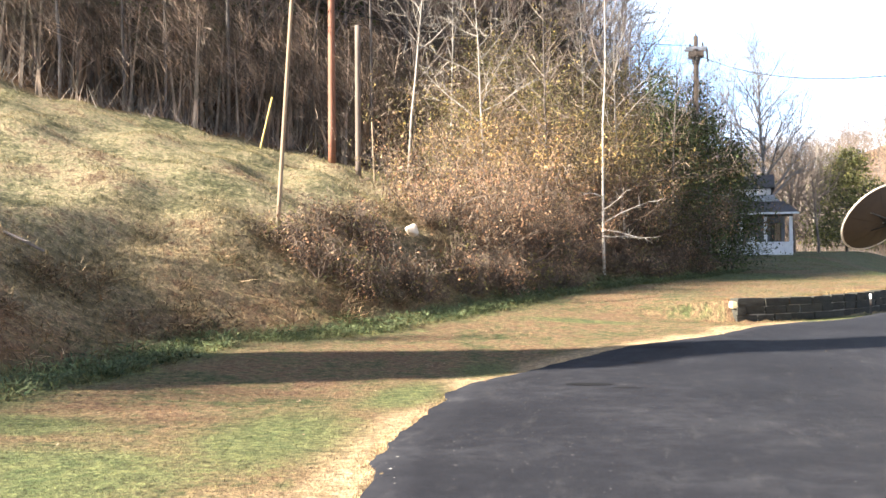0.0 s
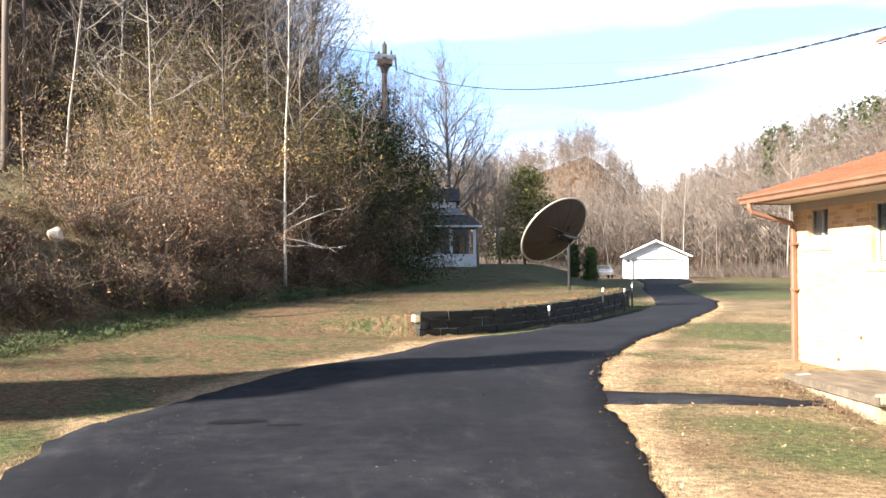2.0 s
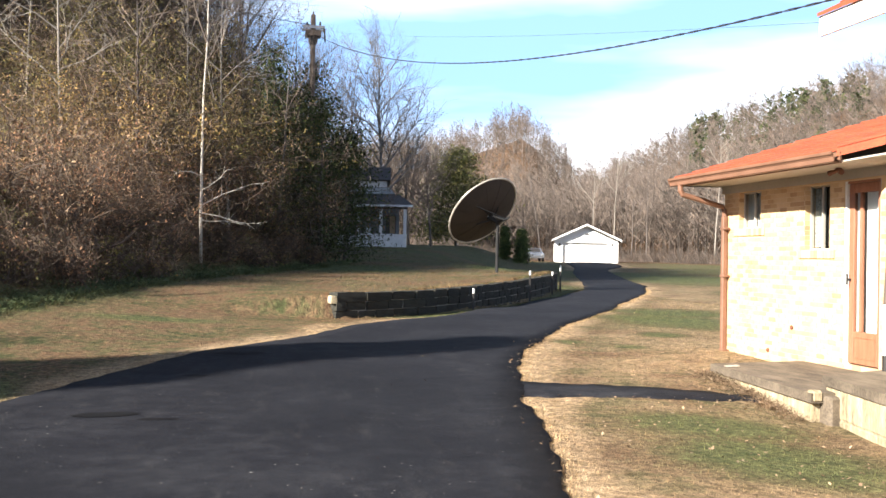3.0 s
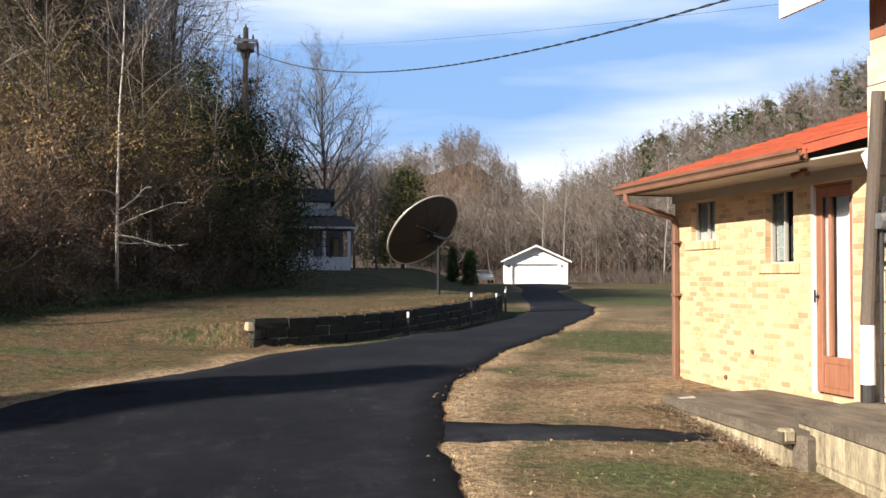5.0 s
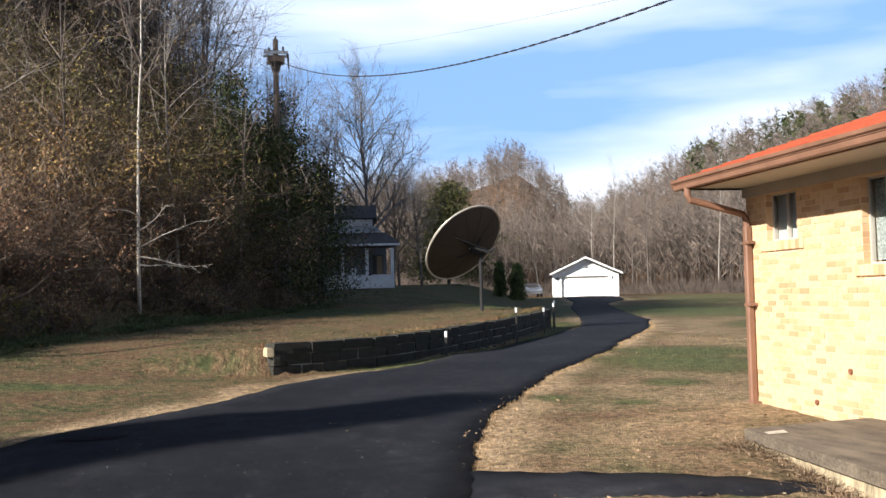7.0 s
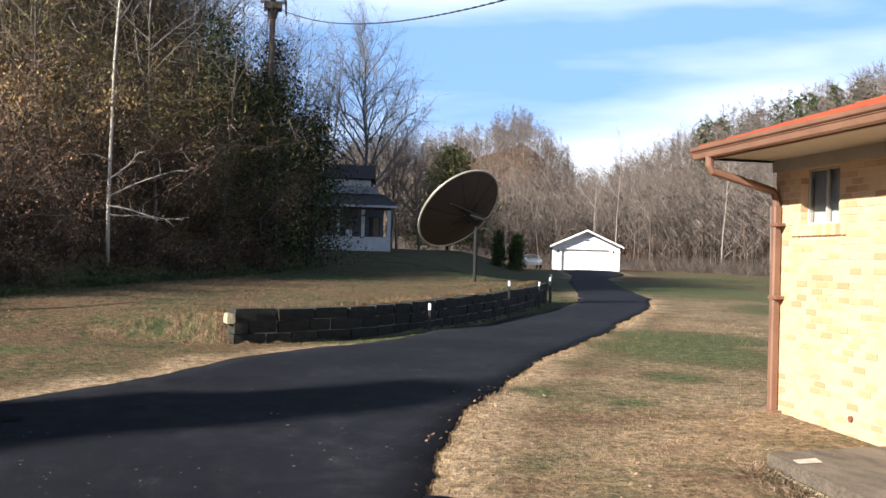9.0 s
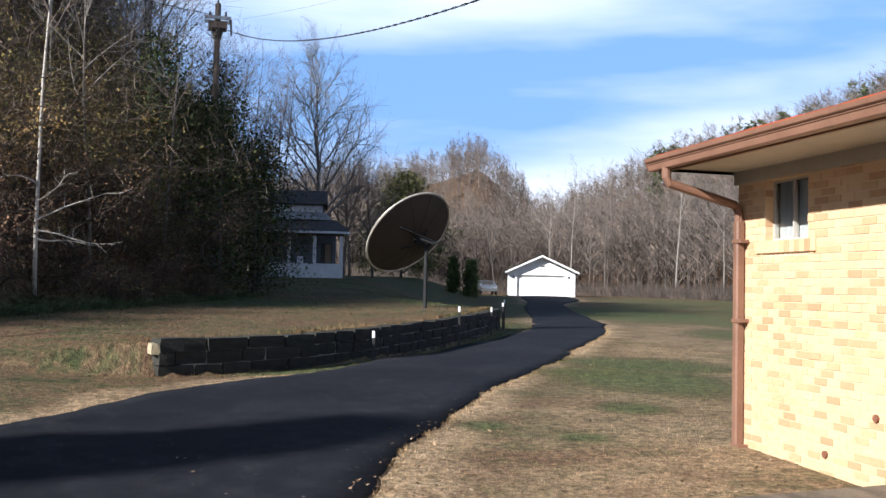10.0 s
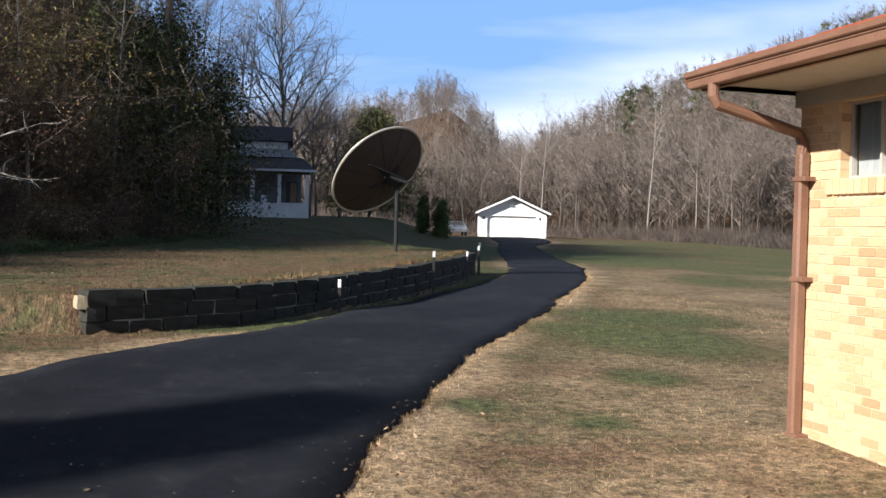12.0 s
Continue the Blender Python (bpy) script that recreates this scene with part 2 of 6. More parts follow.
M_WEED = leafy("dead_weeds", [(0.035, 0.024, 0.015), (0.085, 0.052, 0.030), (0.15, 0.095, 0.055), (0.055, 0.050, 0.024), (0.30, 0.215, 0.13)], 0.1)
M_LITTER = leafy("fallen_leaf_tones", [(0.07, 0.045, 0.028), (0.16, 0.105, 0.065), (0.26, 0.18, 0.115), (0.36, 0.27, 0.18)], 0.05)
M_HERB = leafy("low_green_weeds", [(0.035, 0.055, 0.026), (0.075, 0.105, 0.045), (0.13, 0.155, 0.075), (0.06, 0.07, 0.03)], 0.15)
M_BRUSH = leafy("brush_twigs", [(0.035, 0.025, 0.018), (0.088, 0.063, 0.046), (0.175, 0.125, 0.088), (0.155, 0.128, 0.106), (0.31, 0.235, 0.18)], 0.05)
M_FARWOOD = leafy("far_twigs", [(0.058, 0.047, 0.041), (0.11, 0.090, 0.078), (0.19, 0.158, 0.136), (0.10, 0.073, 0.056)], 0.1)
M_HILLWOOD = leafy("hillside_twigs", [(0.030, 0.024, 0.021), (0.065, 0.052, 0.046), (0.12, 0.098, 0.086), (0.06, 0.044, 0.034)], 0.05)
M_BRICK = two_tone("buff_brick", (0.56, 0.378, 0.21), (0.69, 0.498, 0.30), 3.0, 0.85, 60.0, 0.3, 0.004, vary=0.7, accent=True)
M_MORTAR = two_tone("mortar", (0.58, 0.42, 0.26), (0.68, 0.51, 0.33), 5.0, 0.9, 80.0, 0.3, 0.004)
M_WHITE = two_tone("white_paint", (0.70, 0.69, 0.66), (0.83, 0.82, 0.80), 3.0, 0.5, 40.0, 0.05, 0.002)
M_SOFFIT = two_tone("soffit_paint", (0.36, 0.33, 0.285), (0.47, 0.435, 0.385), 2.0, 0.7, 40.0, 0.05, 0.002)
M_ROOF = two_tone("red_shingles", (0.26, 0.046, 0.022), (0.46, 0.105, 0.045), 3.0, 0.8, 45.0, 0.4, 0.01, island=0.3)
M_GUTTER = two_tone("copper_brown_paint", (0.14, 0.072, 0.046), (0.25, 0.135, 0.088), 2.5, 0.45, 60.0, 0.05, 0.002)
M_DARK = two_tone("dark_metal", (0.018, 0.016, 0.015), (0.05, 0.046, 0.044), 4.0, 0.6, 60.0, 0.1, 0.003)
M_STEEL = two_tone("dull_steel", (0.22, 0.22, 0.22), (0.4, 0.4, 0.4), 5.0, 0.45, 60.0, 0.05, 0.002, metal=0.7)
# near-black colour puts the unlit interior's dimness into the room's surfaces
M_ROOM = two_tone("dim_room", (0.02, 0.018, 0.015), (0.04, 0.036, 0.03), 2.0, 0.9, 20.0, 0.0)
M_GLASS = glass_pane()
M_CURTAIN = two_tone("grey_curtain", (0.34, 0.34, 0.33), (0.55, 0.55, 0.54), 4.0, 0.9, 30.0, 0.3, 0.01, stretch=(6, 6, 0.4))
M_DOORWOOD = two_tone("brown_painted_wood", (0.22, 0.085, 0.045), (0.38, 0.17, 0.10), 2.0, 0.5, 30.0, 0.15, 0.004, stretch=(8, 8, 1))
M_SLAB = two_tone("weathered_concrete", (0.030, 0.024, 0.017), (0.23, 0.185, 0.135), 2.2, 0.9, 40.0, 0.6, 0.015, stretch=(2.2, 0.8, 1))
M_STONE = two_tone("cream_cut_stone", (0.52, 0.42, 0.28), (0.76, 0.67, 0.51), 2.2, 0.85, 35.0, 0.5, 0.012, vary=0.25)
# cream stone with stain streaks, its colour also dimmed against overexposure
M_STAINED_DIM = two_tone("dimmed_stained_cream_stone", (0.09, 0.07, 0.04), (0.66, 0.55, 0.36), 2.5, 0.9, 22.0, 0.7, 0.02, vary=0.25, stretch=(3.4, 3.4, 0.7))
M_BLOCK = two_tone("mossy_stone_block", (0.010, 0.011, 0.008), (0.060, 0.057, 0.046), 2.6, 0.95, 40.0, 0.8, 0.02, vary=0.4)
M_JOINT = two_tone("grey_wall_mortar", (0.17, 0.165, 0.145), (0.36, 0.34, 0.30), 4.0, 0.9, 60.0, 0.3, 0.004)
M_POLE = two_tone("treated_pole_wood", (0.10, 0.040, 0.022), (0.24, 0.10, 0.056), 1.0, 0.7, 30.0, 0.3, 0.006, stretch=(6, 6, 0.6))
M_OLDPOLE = two_tone("grey_pole_wood", (0.06, 0.046, 0.037), (0.16, 0.125, 0.10), 1.0, 0.85, 30.0, 0.3, 0.006, stretch=(6, 6, 0.6))
M_PALEPOLE = two_tone("pale_pole_wood", (0.11, 0.078, 0.048), (0.25, 0.19, 0.125), 1.0, 0.8, 30.0, 0.3, 0.006, stretch=(6, 6, 0.6))
M_ROCK = two_tone("pale_limestone", (0.30, 0.25, 0.19), (0.62, 0.55, 0.45), 3.0, 0.9, 30.0, 0.6, 0.03)
M_DISH = two_tone("brown_mesh_metal", (0.028, 0.020, 0.015), (0.055, 0.040, 0.030), 1.2, 0.65, 120.0, 0.2, 0.003)
M_RIM = two_tone("pale_rim_metal", (0.40, 0.36, 0.30), (0.6, 0.56, 0.48), 3.0, 0.4, 60.0, 0.05, 0.002, metal=0.3)
M_SIDING = two_tone("white_siding", (0.74, 0.74, 0.73), (0.86, 0.86, 0.85), 1.0, 0.5, 30.0, 0.0)
M_SHINGLE = two_tone("dark_shingles", (0.035, 0.03, 0.03), (0.10, 0.09, 0.09), 3.0, 0.9, 40.0, 0.4, 0.01)
# cabin board colours carry the shade: darkened blue walls, bluish white trim
M_CABIN = two_tone("shade_toned_blue_boards", (0.060, 0.070, 0.085), (0.14, 0.155, 0.175), 1.5, 0.8, 30.0, 0.2, 0.01)
M_CABINWHITE = two_tone("shade_tinted_white_boards", (0.42, 0.45, 0.50), (0.66, 0.69, 0.72), 2.0, 0.8, 30.0, 0.2, 0.01)
M_FADED = two_tone("faded_roofing", (0.16, 0.17, 0.18), (0.36, 0.38, 0.40), 2.0, 0.8, 30.0, 0.2, 0.01)
M_CARPAINT = two_tone("silver_car_paint", (0.20, 0.22, 0.25), (0.34, 0.36, 0.40), 1.0, 0.25, 200.0, 0.0, metal=0.6)
M_TYRE = two_tone("tyre_rubber", (0.012, 0.012, 0.012), (0.03, 0.03, 0.03), 4.0, 0.9, 60.0, 0.1, 0.003)
M_TAR = two_tone("tar", (0.005, 0.005, 0.006), (0.011, 0.011, 0.012), 4.0, 0.85, 60.0, 0.2, 0.003, spec=0.1)
M_WIRE = two_tone("black_cable", (0.012, 0.012, 0.013), (0.03, 0.03, 0.032), 4.0, 0.7, 60.0, 0.0)
M_BRICK_REST = two_tone("buff_brick_rest", (0.56, 0.378, 0.21), (0.69, 0.498, 0.30), 3.0, 0.85, 60.0, 0.3, 0.004, island=0.7, accent=True)


# ---- mesh helpers ----
class Build:
    """Collects verts and faces for one mesh."""

    def __init__(self):
        self.v, self.f = [], []

    def add(self, verts, faces):
        n = len(self.v)
        self.v.extend([tuple(p) for p in verts])
        self.f.extend([tuple(i + n for i in face) for face in faces])
        return self

    def box(self, x0, x1, y0, y1, z0, z1, m=None, chamfer=0.0):
        c = chamfer
        if c <= 0:
            pts = [(x, y, z) for z in (z0, z1) for y in (y0, y1) for x in (x0, x1)]
            faces = [(0, 2, 3, 1), (4, 5, 7, 6), (0, 1, 5, 4), (2, 6, 7, 3), (0, 4, 6, 2), (1, 3, 7, 5)]
        else:
            bm = bmesh.new()
            bmesh.ops.create_cube(bm, size=1.0)
            for q in bm.verts:
                q.co = Vector(((x0 + x1) / 2 + q.co.x * (x1 - x0), (y0 + y1) / 2 + q.co.y * (y1 - y0), (z0 + z1) / 2 + q.co.z * (z1 - z0)))
            bmesh.ops.bevel(bm, geom=bm.edges[:] + bm.verts[:], offset=c, segments=1, affect="EDGES")
            bm.verts.index_update()
            pts, faces = [tuple(q.co) for q in bm.verts], [tuple(q.index for q in face.verts) for face in bm.faces]
            bm.free()
        if m is not None:
            pts = [m @ Vector(p) for p in pts]
        return self.add(pts, faces)

    def tube(self, points, radii, sides=6, cap=True):
        rings = []
        pts = [Vector(p) for p in points]
        for i, p in enumerate(pts):
            d = (pts[min(i + 1, len(pts) - 1)] - pts[max(i - 1, 0)]).normalized()
            u = d.orthogonal().normalized() if abs(d.z) > 0.99 else d.cross(Vector((0, 0, 1))).normalized()
            w = d.cross(u)
            r = radii[i] if hasattr(radii, "__len__") else radii
            rings.append([p + (u * math.cos(6.28318 * k / sides) + w * math.sin(6.28318 * k / sides)) * r for k in range(sides)])
        n = len(self.v)
        for ring in rings:
            self.v.extend([tuple(p) for p in ring])
        for i in range(len(rings) - 1):
            a, b = n + i * sides, n + (i + 1) * sides
            self.f.extend([(a + k, a + (k + 1) % sides, b + (k + 1) % sides, b + k) for k in range(sides)])
        if cap:
            self.f.append(tuple(n + k for k in range(sides))[::-1])
            self.f.append(tuple(n + (len(rings) - 1) * sides + k for k in range(sides)))
        return self

    def mesh(self, name, mat, smooth=False):
        me = bpy.data.meshes.new(name)
        me.from_pydata(self.v, [], self.f)
        me.materials.append(mat)
        if smooth:
            me.polygons.foreach_set("use_smooth", [True] * len(me.polygons))
        me.update()
        return me


def part(name, build, mat, parent=None, label="", smooth=False):
    ob = new(name, build.mesh(name, mat, smooth))
    ob.parent = parent
    return tagged(ob, label=label)


def thing(name, label, category, group="", kind="", at=None):
    ob = new(name)
    ob.empty_display_size = 0.1
    if at is not None:
        ob.matrix_basis = at if isinstance(at, Matrix) else Matrix.Translation(at)
    return tagged(ob, label=label, category=category, group=group, kind=kind)


# ---- lie of the land ----
def smooth(a, b, x):
    s = np.clip((np.asarray(x, float) - a) / (b - a), 0, 1)
    return s * s * (3 - 2 * s)


def off_line(x, y, line):
    """Signed distance from a polyline, positive to its left."""
    x, y = np.asarray(x, float), np.asarray(y, float)
    best, sign = np.full(x.shape, 1e9), np.ones(x.shape)
    for (ax, ay), (bx, by) in zip(line[:-1], line[1:]):
        dx, dy = bx - ax, by - ay
        s = np.clip(((x - ax) * dx + (y - ay) * dy) / (dx * dx + dy * dy), 0, 1)
        d = np.hypot(x - ax - s * dx, y - ay - s * dy)
        side = np.where(dx * (y - ay) - dy * (x - ax) >= 0, 1.0, -1.0)
        near = d < best
        best, sign = np.where(near, d, best), np.where(near, side, sign)
    return best * sign


def lumps(x, y, size, seed=0):
    """Smooth lumps of about that size, from -1 to 1."""
    r = np.random.RandomState(seed)
    out = 0
    for _ in range(7):
        a, k, p = r.uniform(0, 6.28), r.uniform(0.7, 1.5) * 6.28 / size, r.uniform(0, 6.28)
        out = out + np.sin((x * math.cos(a) + y * math.sin(a)) * k + p + 0.7 * np.sin(y * k * 0.6 + p))
    return out / 4.5


LEFT_EDGE = [(-0.2, -30), (-0.2, 4), (-0.5, 8.5), (-0.82, 11.3), (-0.8, 14.6), (0.1, 17.1), (0.95, 18.8), (1.9, 20.4), (3.1, 22.3), (4.5, 24.4), (6.6, 27.2), (9.6, 32.1), (12.2, 36.4), (15.0, 41.7), (18.0, 50), (23.0, 66), (28, 80), (36.0, 106.0)]
RIGHT_EDGE = [(3.6, -30), (3.5, 4), (3.75, 10), (4.1, 11.8), (4.5, 13.5), (5.0, 15.9), (5.45, 17.6), (6.1, 19.7), (7.2, 22.1), (8.4, 24.5), (10.9, 28.9), (13.9, 34.5), (16.8, 40), (19.6, 46.8), (24.8, 63.6), (29.5, 77), (36, 89.5), (41.0, 106.0)]
WALL_LINE = [(3.98, 26.4), (4.95, 26.92), (6.1, 27.8), (7.48, 29.3), (10.1, 33.6), (12.1, 37.4), (13.5, 40.6), (14.1, 42.3)]
BANK_FOOT = [(-6, -60), (-6, 5), (-5.8, 13), (-5.4, 18.8), (-3.6, 21), (-1.4, 26), (0.8, 33), (3, 39.5), (6.3, 47), (7.6, 56), (7.0, 68), (3, 85), (-8, 110), (-40, 150), (-160, 220)]
WOOD_EDGE = [(-70, 26), (-34, 29.5), (-20, 33.8), (-12.7, 38.4), (-6.2, 41.8), (-2.6, 44.5), (0.6, 49), (2.4, 55), (2.6, 63), (0, 76), (-14, 100), (-60, 140)]
STEP_LINE = [(-9, 22.6), (0, 25.2), *WALL_LINE, (15.2, 46), (17.5, 56), (20, 66), (25, 80), (31, 98), (34, 130)]


def far_rise(x, y):
    r, az = np.hypot(x - 5, y - 14), np.degrees(np.arctan2(x - 5, y - 14))
    top = np.interp(az, [-180, -60, -20, 0, 10, 13, 16, 17.5, 19.5, 21.4, 24.6, 27.8, 31, 34, 38, 41, 60, 100, 180], [8, 8, 30, 22, 26, 30, 34, 28, 15, 17, 24, 29, 32, 36, 43, 48, 46, 30, 8])
    start = np.interp(az, [-180, -40, 0, 10, 20, 30, 60, 180], [200, 150, 150, 150, 130, 105, 100, 200])
    return top * smooth(start, start + 150, r) * (1 + 0.05 * lumps(x, y, 120, 5))


def height(x, y):
    x, y = np.asarray(x, float), np.asarray(y, float)
    drive = np.interp(y, [-60, 14, 17, 20, 24, 32, 43, 53, 75, 105, 300], [-0.2, 0, 0.05, 0.11, 0.18, 0.22, 0.3, 0.4, 0.65, 1.06, 2.0])
    lawn = np.interp(y, [-60, 8, 20, 24, 26.4, 33, 41, 48, 60, 75, 100, 300], [0.0, 0.1, 0.28, 0.5, 0.70, 0.83, 0.96, 1.15, 1.6, 2.1, 2.6, 3.0])
    wide = np.interp(y, [10, 22, 25.6, 26.3, 26.7, 42, 44, 60], [6, 5.2, 3.0, 1.4, 0.24, 0.24, 2.0, 8])
    ds = off_line(x, y, STEP_LINE)
    up = smooth(0.03, 0.03 + wide, ds)
    # the lawn eases down to the drive up to where the retaining wall begins
    along = smooth(-3.0, 0.2, (x - 3.98) * 0.88 + (y - 26.4) * 0.47)
    gentle = smooth(0, 7.5, off_line(x, y, LEFT_EDGE))
    z = drive + (lawn - drive) * (gentle * (1 - along) + up * along)
    z = z - 0.14 * smooth(1.0, 3.0, -off_line(x, y, RIGHT_EDGE)) * smooth(17.5, 14.5, y)
    z = z + 0.035 * lumps(x, y, 6, 2) * smooth(0.5, 3, np.abs(off_line(x, y, RIGHT_EDGE)))
    d = off_line(x, y, BANK_FOOT)
    dd = np.maximum(d, 0)
    hill = 0.32 * np.maximum(dd - 1, 0) + 0.22 * np.maximum(dd - 19, 0) - 0.42 * np.maximum(dd - 90, 0)
    hill = hill * (1 + 0.9 * smooth(40, 56, y))
    most = np.interp(y, [-60, 5, 18, 30, 42, 54, 70, 120], [2.0, 4.0, 6.5, 12, 40, 16, 11, 9])
    most = np.where(x < -14, np.maximum(most, np.interp(y, [30, 45], [0, 22 ])), most)
    hill = most * np.tanh(hill / most)
    z = z + 1.15 * smooth(0, np.interp(y, [10, 20, 28], [6.5, 5.5, 2.6]), dd) * (1 + 0.22 * lumps(x, y, 3.5, 3)) + hill
    z = z + 0.04 * lumps(x, y, 9, 4) * smooth(2, 6, dd)
    return z + far_rise(x, y)


def h(x, y):
    return float(height(np.array([x]), np.array([y]))[0])


def cover(x, y):
    """Leaf litter, rough field and dry edge, each from 0 to 1."""
    d = off_line(x, y, BANK_FOOT)
    r = np.hypot(x - 5, y - 14)
    az = np.degrees(np.arctan2(x - 5, y - 14))
    wood = smooth(-0.3, 0.9, off_line(x, y, WOOD_EDGE) + 0.25 * lumps(x, y, 5, 6)) * (x < 2)
    thicket = smooth(0.6, 2.0, d) * smooth(-0.5, 1.5, x + 5.2 + 0.25 * (y - 30)) * smooth(27, 30, y)
    far = smooth(96, 104, r + 4 * lumps(x, y, 25, 7)) * (np.abs(az) < 120)
    bank = 0.35 * smooth(0.4, 1.4, d + 0.5 * lumps(x, y, 2.2, 12)) * smooth(6.5, 3.0, d + lumps(x, y, 3.1, 13)) * (y < 60)
    litter = np.clip(np.maximum(np.maximum(np.maximum(wood, thicket), far), bank), 0, 1)
    field = smooth(0.9, 2.8, d + 0.6 * lumps(x, y, 4, 8))
    edge = np.minimum(np.abs(off_line(x, y, LEFT_EDGE)), np.abs(off_line(x, y, RIGHT_EDGE)))
    dry = smooth(0.85, 0.1, edge + 0.35 * lumps(x, y, 1.7, 9)) * 0.9
    right = smooth(0.2, 1.5, -off_line(x, y, RIGHT_EDGE)) * smooth(60, 40, y)
    dry = np.maximum(dry, right * np.clip(0.42 + 0.30 * lumps(x, y, 3.4, 17) + 0.2 * lumps(x, y, 1.3, 18), 0, 0.85))
    lush = np.zeros_like(d)
    for px, py, rx_, ry_ in ((11.2, 25.8, 1.5, 2.4), (12.6, 28.5, 1.6, 2.0), (9.6, 22.6, 0.5, 0.6), (-1.9, 11.0, 0.8, 1.8), (-3.2, 9.2, 1.6, 1.2), (-1.3, 14.0, 0.5, 1.2), (-0.7, 16.8, 0.5, 0.9), (-4.6, 11.2, 1.2, 0.6), (6.4, 14.3, 1.0, 0.7), (6.3, 12.9, 1.1, 1.0), (7.4, 21.4, 0.3, 0.35), (8.2, 20.6, 0.3, 0.3), (25, 60, 6, 14), (0.6, 24.3, 1.5, 0.4), (13.5, 46, 3, 5), (6, 43, 3, 4)):
        lush = np.maximum(lush, 0.95 * np.exp(-(((x - px) / rx_) ** 2 + ((y - py) / ry_) ** 2)))
    lush = np.maximum(lush, 1.0 * np.exp(-(((d - 0.1) / 0.9) ** 2)) * (0.75 + 0.35 * lumps(x, y, 2.4, 15)) * smooth(8, 13, y) * smooth(48, 40, y))
    lush = np.maximum(lush, 0.75 * np.exp(-((off_line(x, y, WALL_LINE) + 0.4) / 0.4) ** 2) * smooth(26, 27, y) * smooth(43, 41, y))
    meadow = smooth(1.0, 4.0, -off_line(x, y, RIGHT_EDGE)) * smooth(31, 40, y) + smooth(43, 52, y) * (d < 0) * (off_line(x, y, LEFT_EDGE) > 0.5)
    lush = np.maximum(lush, meadow * np.clip(0.46 + 0.25 * lumps(x, y, 7, 19), 0, 0.8))
    dry = dry * (1 - 0.95 * smooth(0.12, 0.5, lush))
    return litter, field, dry, lush


def set_cover(me, blades=False):
    n = len(me.vertices)
    co = np.empty(n * 3)
    me.vertices.foreach_get("co", co)
    co = co.reshape(-1, 3)
    every = 3 if blades else 1
    a, b, c, g = (np.repeat(k, every) for k in cover(co[::every, 0], co[::every, 1]))
    attr = me.color_attributes.new("cover", "FLOAT_COLOR", "POINT")
    attr.data.foreach_set("color", np.stack([a, b, c, g], 1).ravel())


def steps(*spans):
    out = [spans[0][0]]
    for a, b, s in spans:
        k = max(1, int(round((b - a) / s)))
        out.extend([a + (b - a) * (i + 1) / k for i in range(k)])
    return np.array(out)


GX = steps((-900, -300, 60), (-300, -80, 10), (-80, -24, 2.5), (-24, -10, 0.8), (-10, 16, 0.24), (16, 40, 0.8), (40, 90, 3), (90, 400, 10), (400, 900, 60))
GY = steps((-300, -40, 30), (-40, 0, 4), (0, 6, 0.6), (6, 44, 0.24), (44, 62, 0.8), (62, 130, 3), (130, 450, 10), (450, 1000, 60))
X, Y = np.meshgrid(GX, GY)
Z = height(X, Y)
on_drive = (off_line(X, Y, LEFT_EDGE) < -0.12) & (off_line(X, Y, RIGHT_EDGE) > 0.12)
Z = np.where(on_drive & (Y < 104), Z - 0.06, Z)
nx, ny = len(GX), len(GY)
idx = np.arange(nx * ny).reshape(ny, nx)
quads = np.stack([idx[:-1, :-1], idx[:-1, 1:], idx[1:, 1:], idx[1:, :-1]], -1).reshape(-1, 4)
me = bpy.data.meshes.new("ground")
me.from_pydata(np.stack([X, Y, Z], -1).reshape(-1, 3).tolist(), [], quads.tolist())
me.materials.append(M_GROUND)
me.polygons.foreach_set("use_smooth", [True] * len(me.polygons))
set_cover(me)
tagged(new("ground", me), "patchy dry and green turf rising to a rough field and wooded hills", "ground", kind="structure")


# ---- driveway ----
def resample(line, n):
    p = np.array(line, float)
    s = np.r_[0, np.cumsum(np.hypot(*np.diff(p, axis=0).T))]
    q = np.linspace(0, s[-1], n)
    out = np.stack([np.interp(q, s, p[:, 0]), np.interp(q, s, p[:, 1])], 1)
    for _ in range(6):
        out[1:-1] = (out[:-2] + 2 * out[1:-1] + out[2:]) / 4
    return out


def along_y(line, ys):
    """The line's x at rows of y, rounded off."""
    p = np.array(line, float)
    xs = np.interp(ys, p[:, 1], p[:, 0])
    for _ in range(30):
        xs[1:-1] = (xs[:-2] + 2 * xs[1:-1] + xs[2:]) / 4
    return xs


rows_y = np.r_[np.arange(-24, 4, 1.0), np.arange(4, 46, 0.12), np.arange(46, 104.6, 0.5)]
rr = np.random.RandomState(11)
jag = lambda n, k: np.convolve(rr.normal(0, 1, n), np.ones(k) / k, "same")
lx = along_y(LEFT_EDGE, rows_y) + 0.045 * jag(len(rows_y), 3) + 0.10 * jag(len(rows_y), 14)
rx = along_y(RIGHT_EDGE, rows_y) + 0.045 * jag(len(rows_y), 3) + 0.10 * jag(len(rows_y), 14)
ACROSS = 12
b = Build()
for i, yy in enumerate(rows_y):
    xs = np.linspace(lx[i], rx[i], ACROSS + 1)
    zs = height(xs, np.full_like(xs, yy)) + 0.03 + 0.012 * np.sin(np.linspace(0, 3.1416, ACROSS + 1))
    row = [(x, yy, z) for x, z in zip(xs, zs)]
    b.v.append((lx[i] - 0.03, yy, zs[0] - 0.09))
    b.v.extend(row)
    b.v.append((rx[i] + 0.03, yy, zs[-1] - 0.09))
w = ACROSS + 3
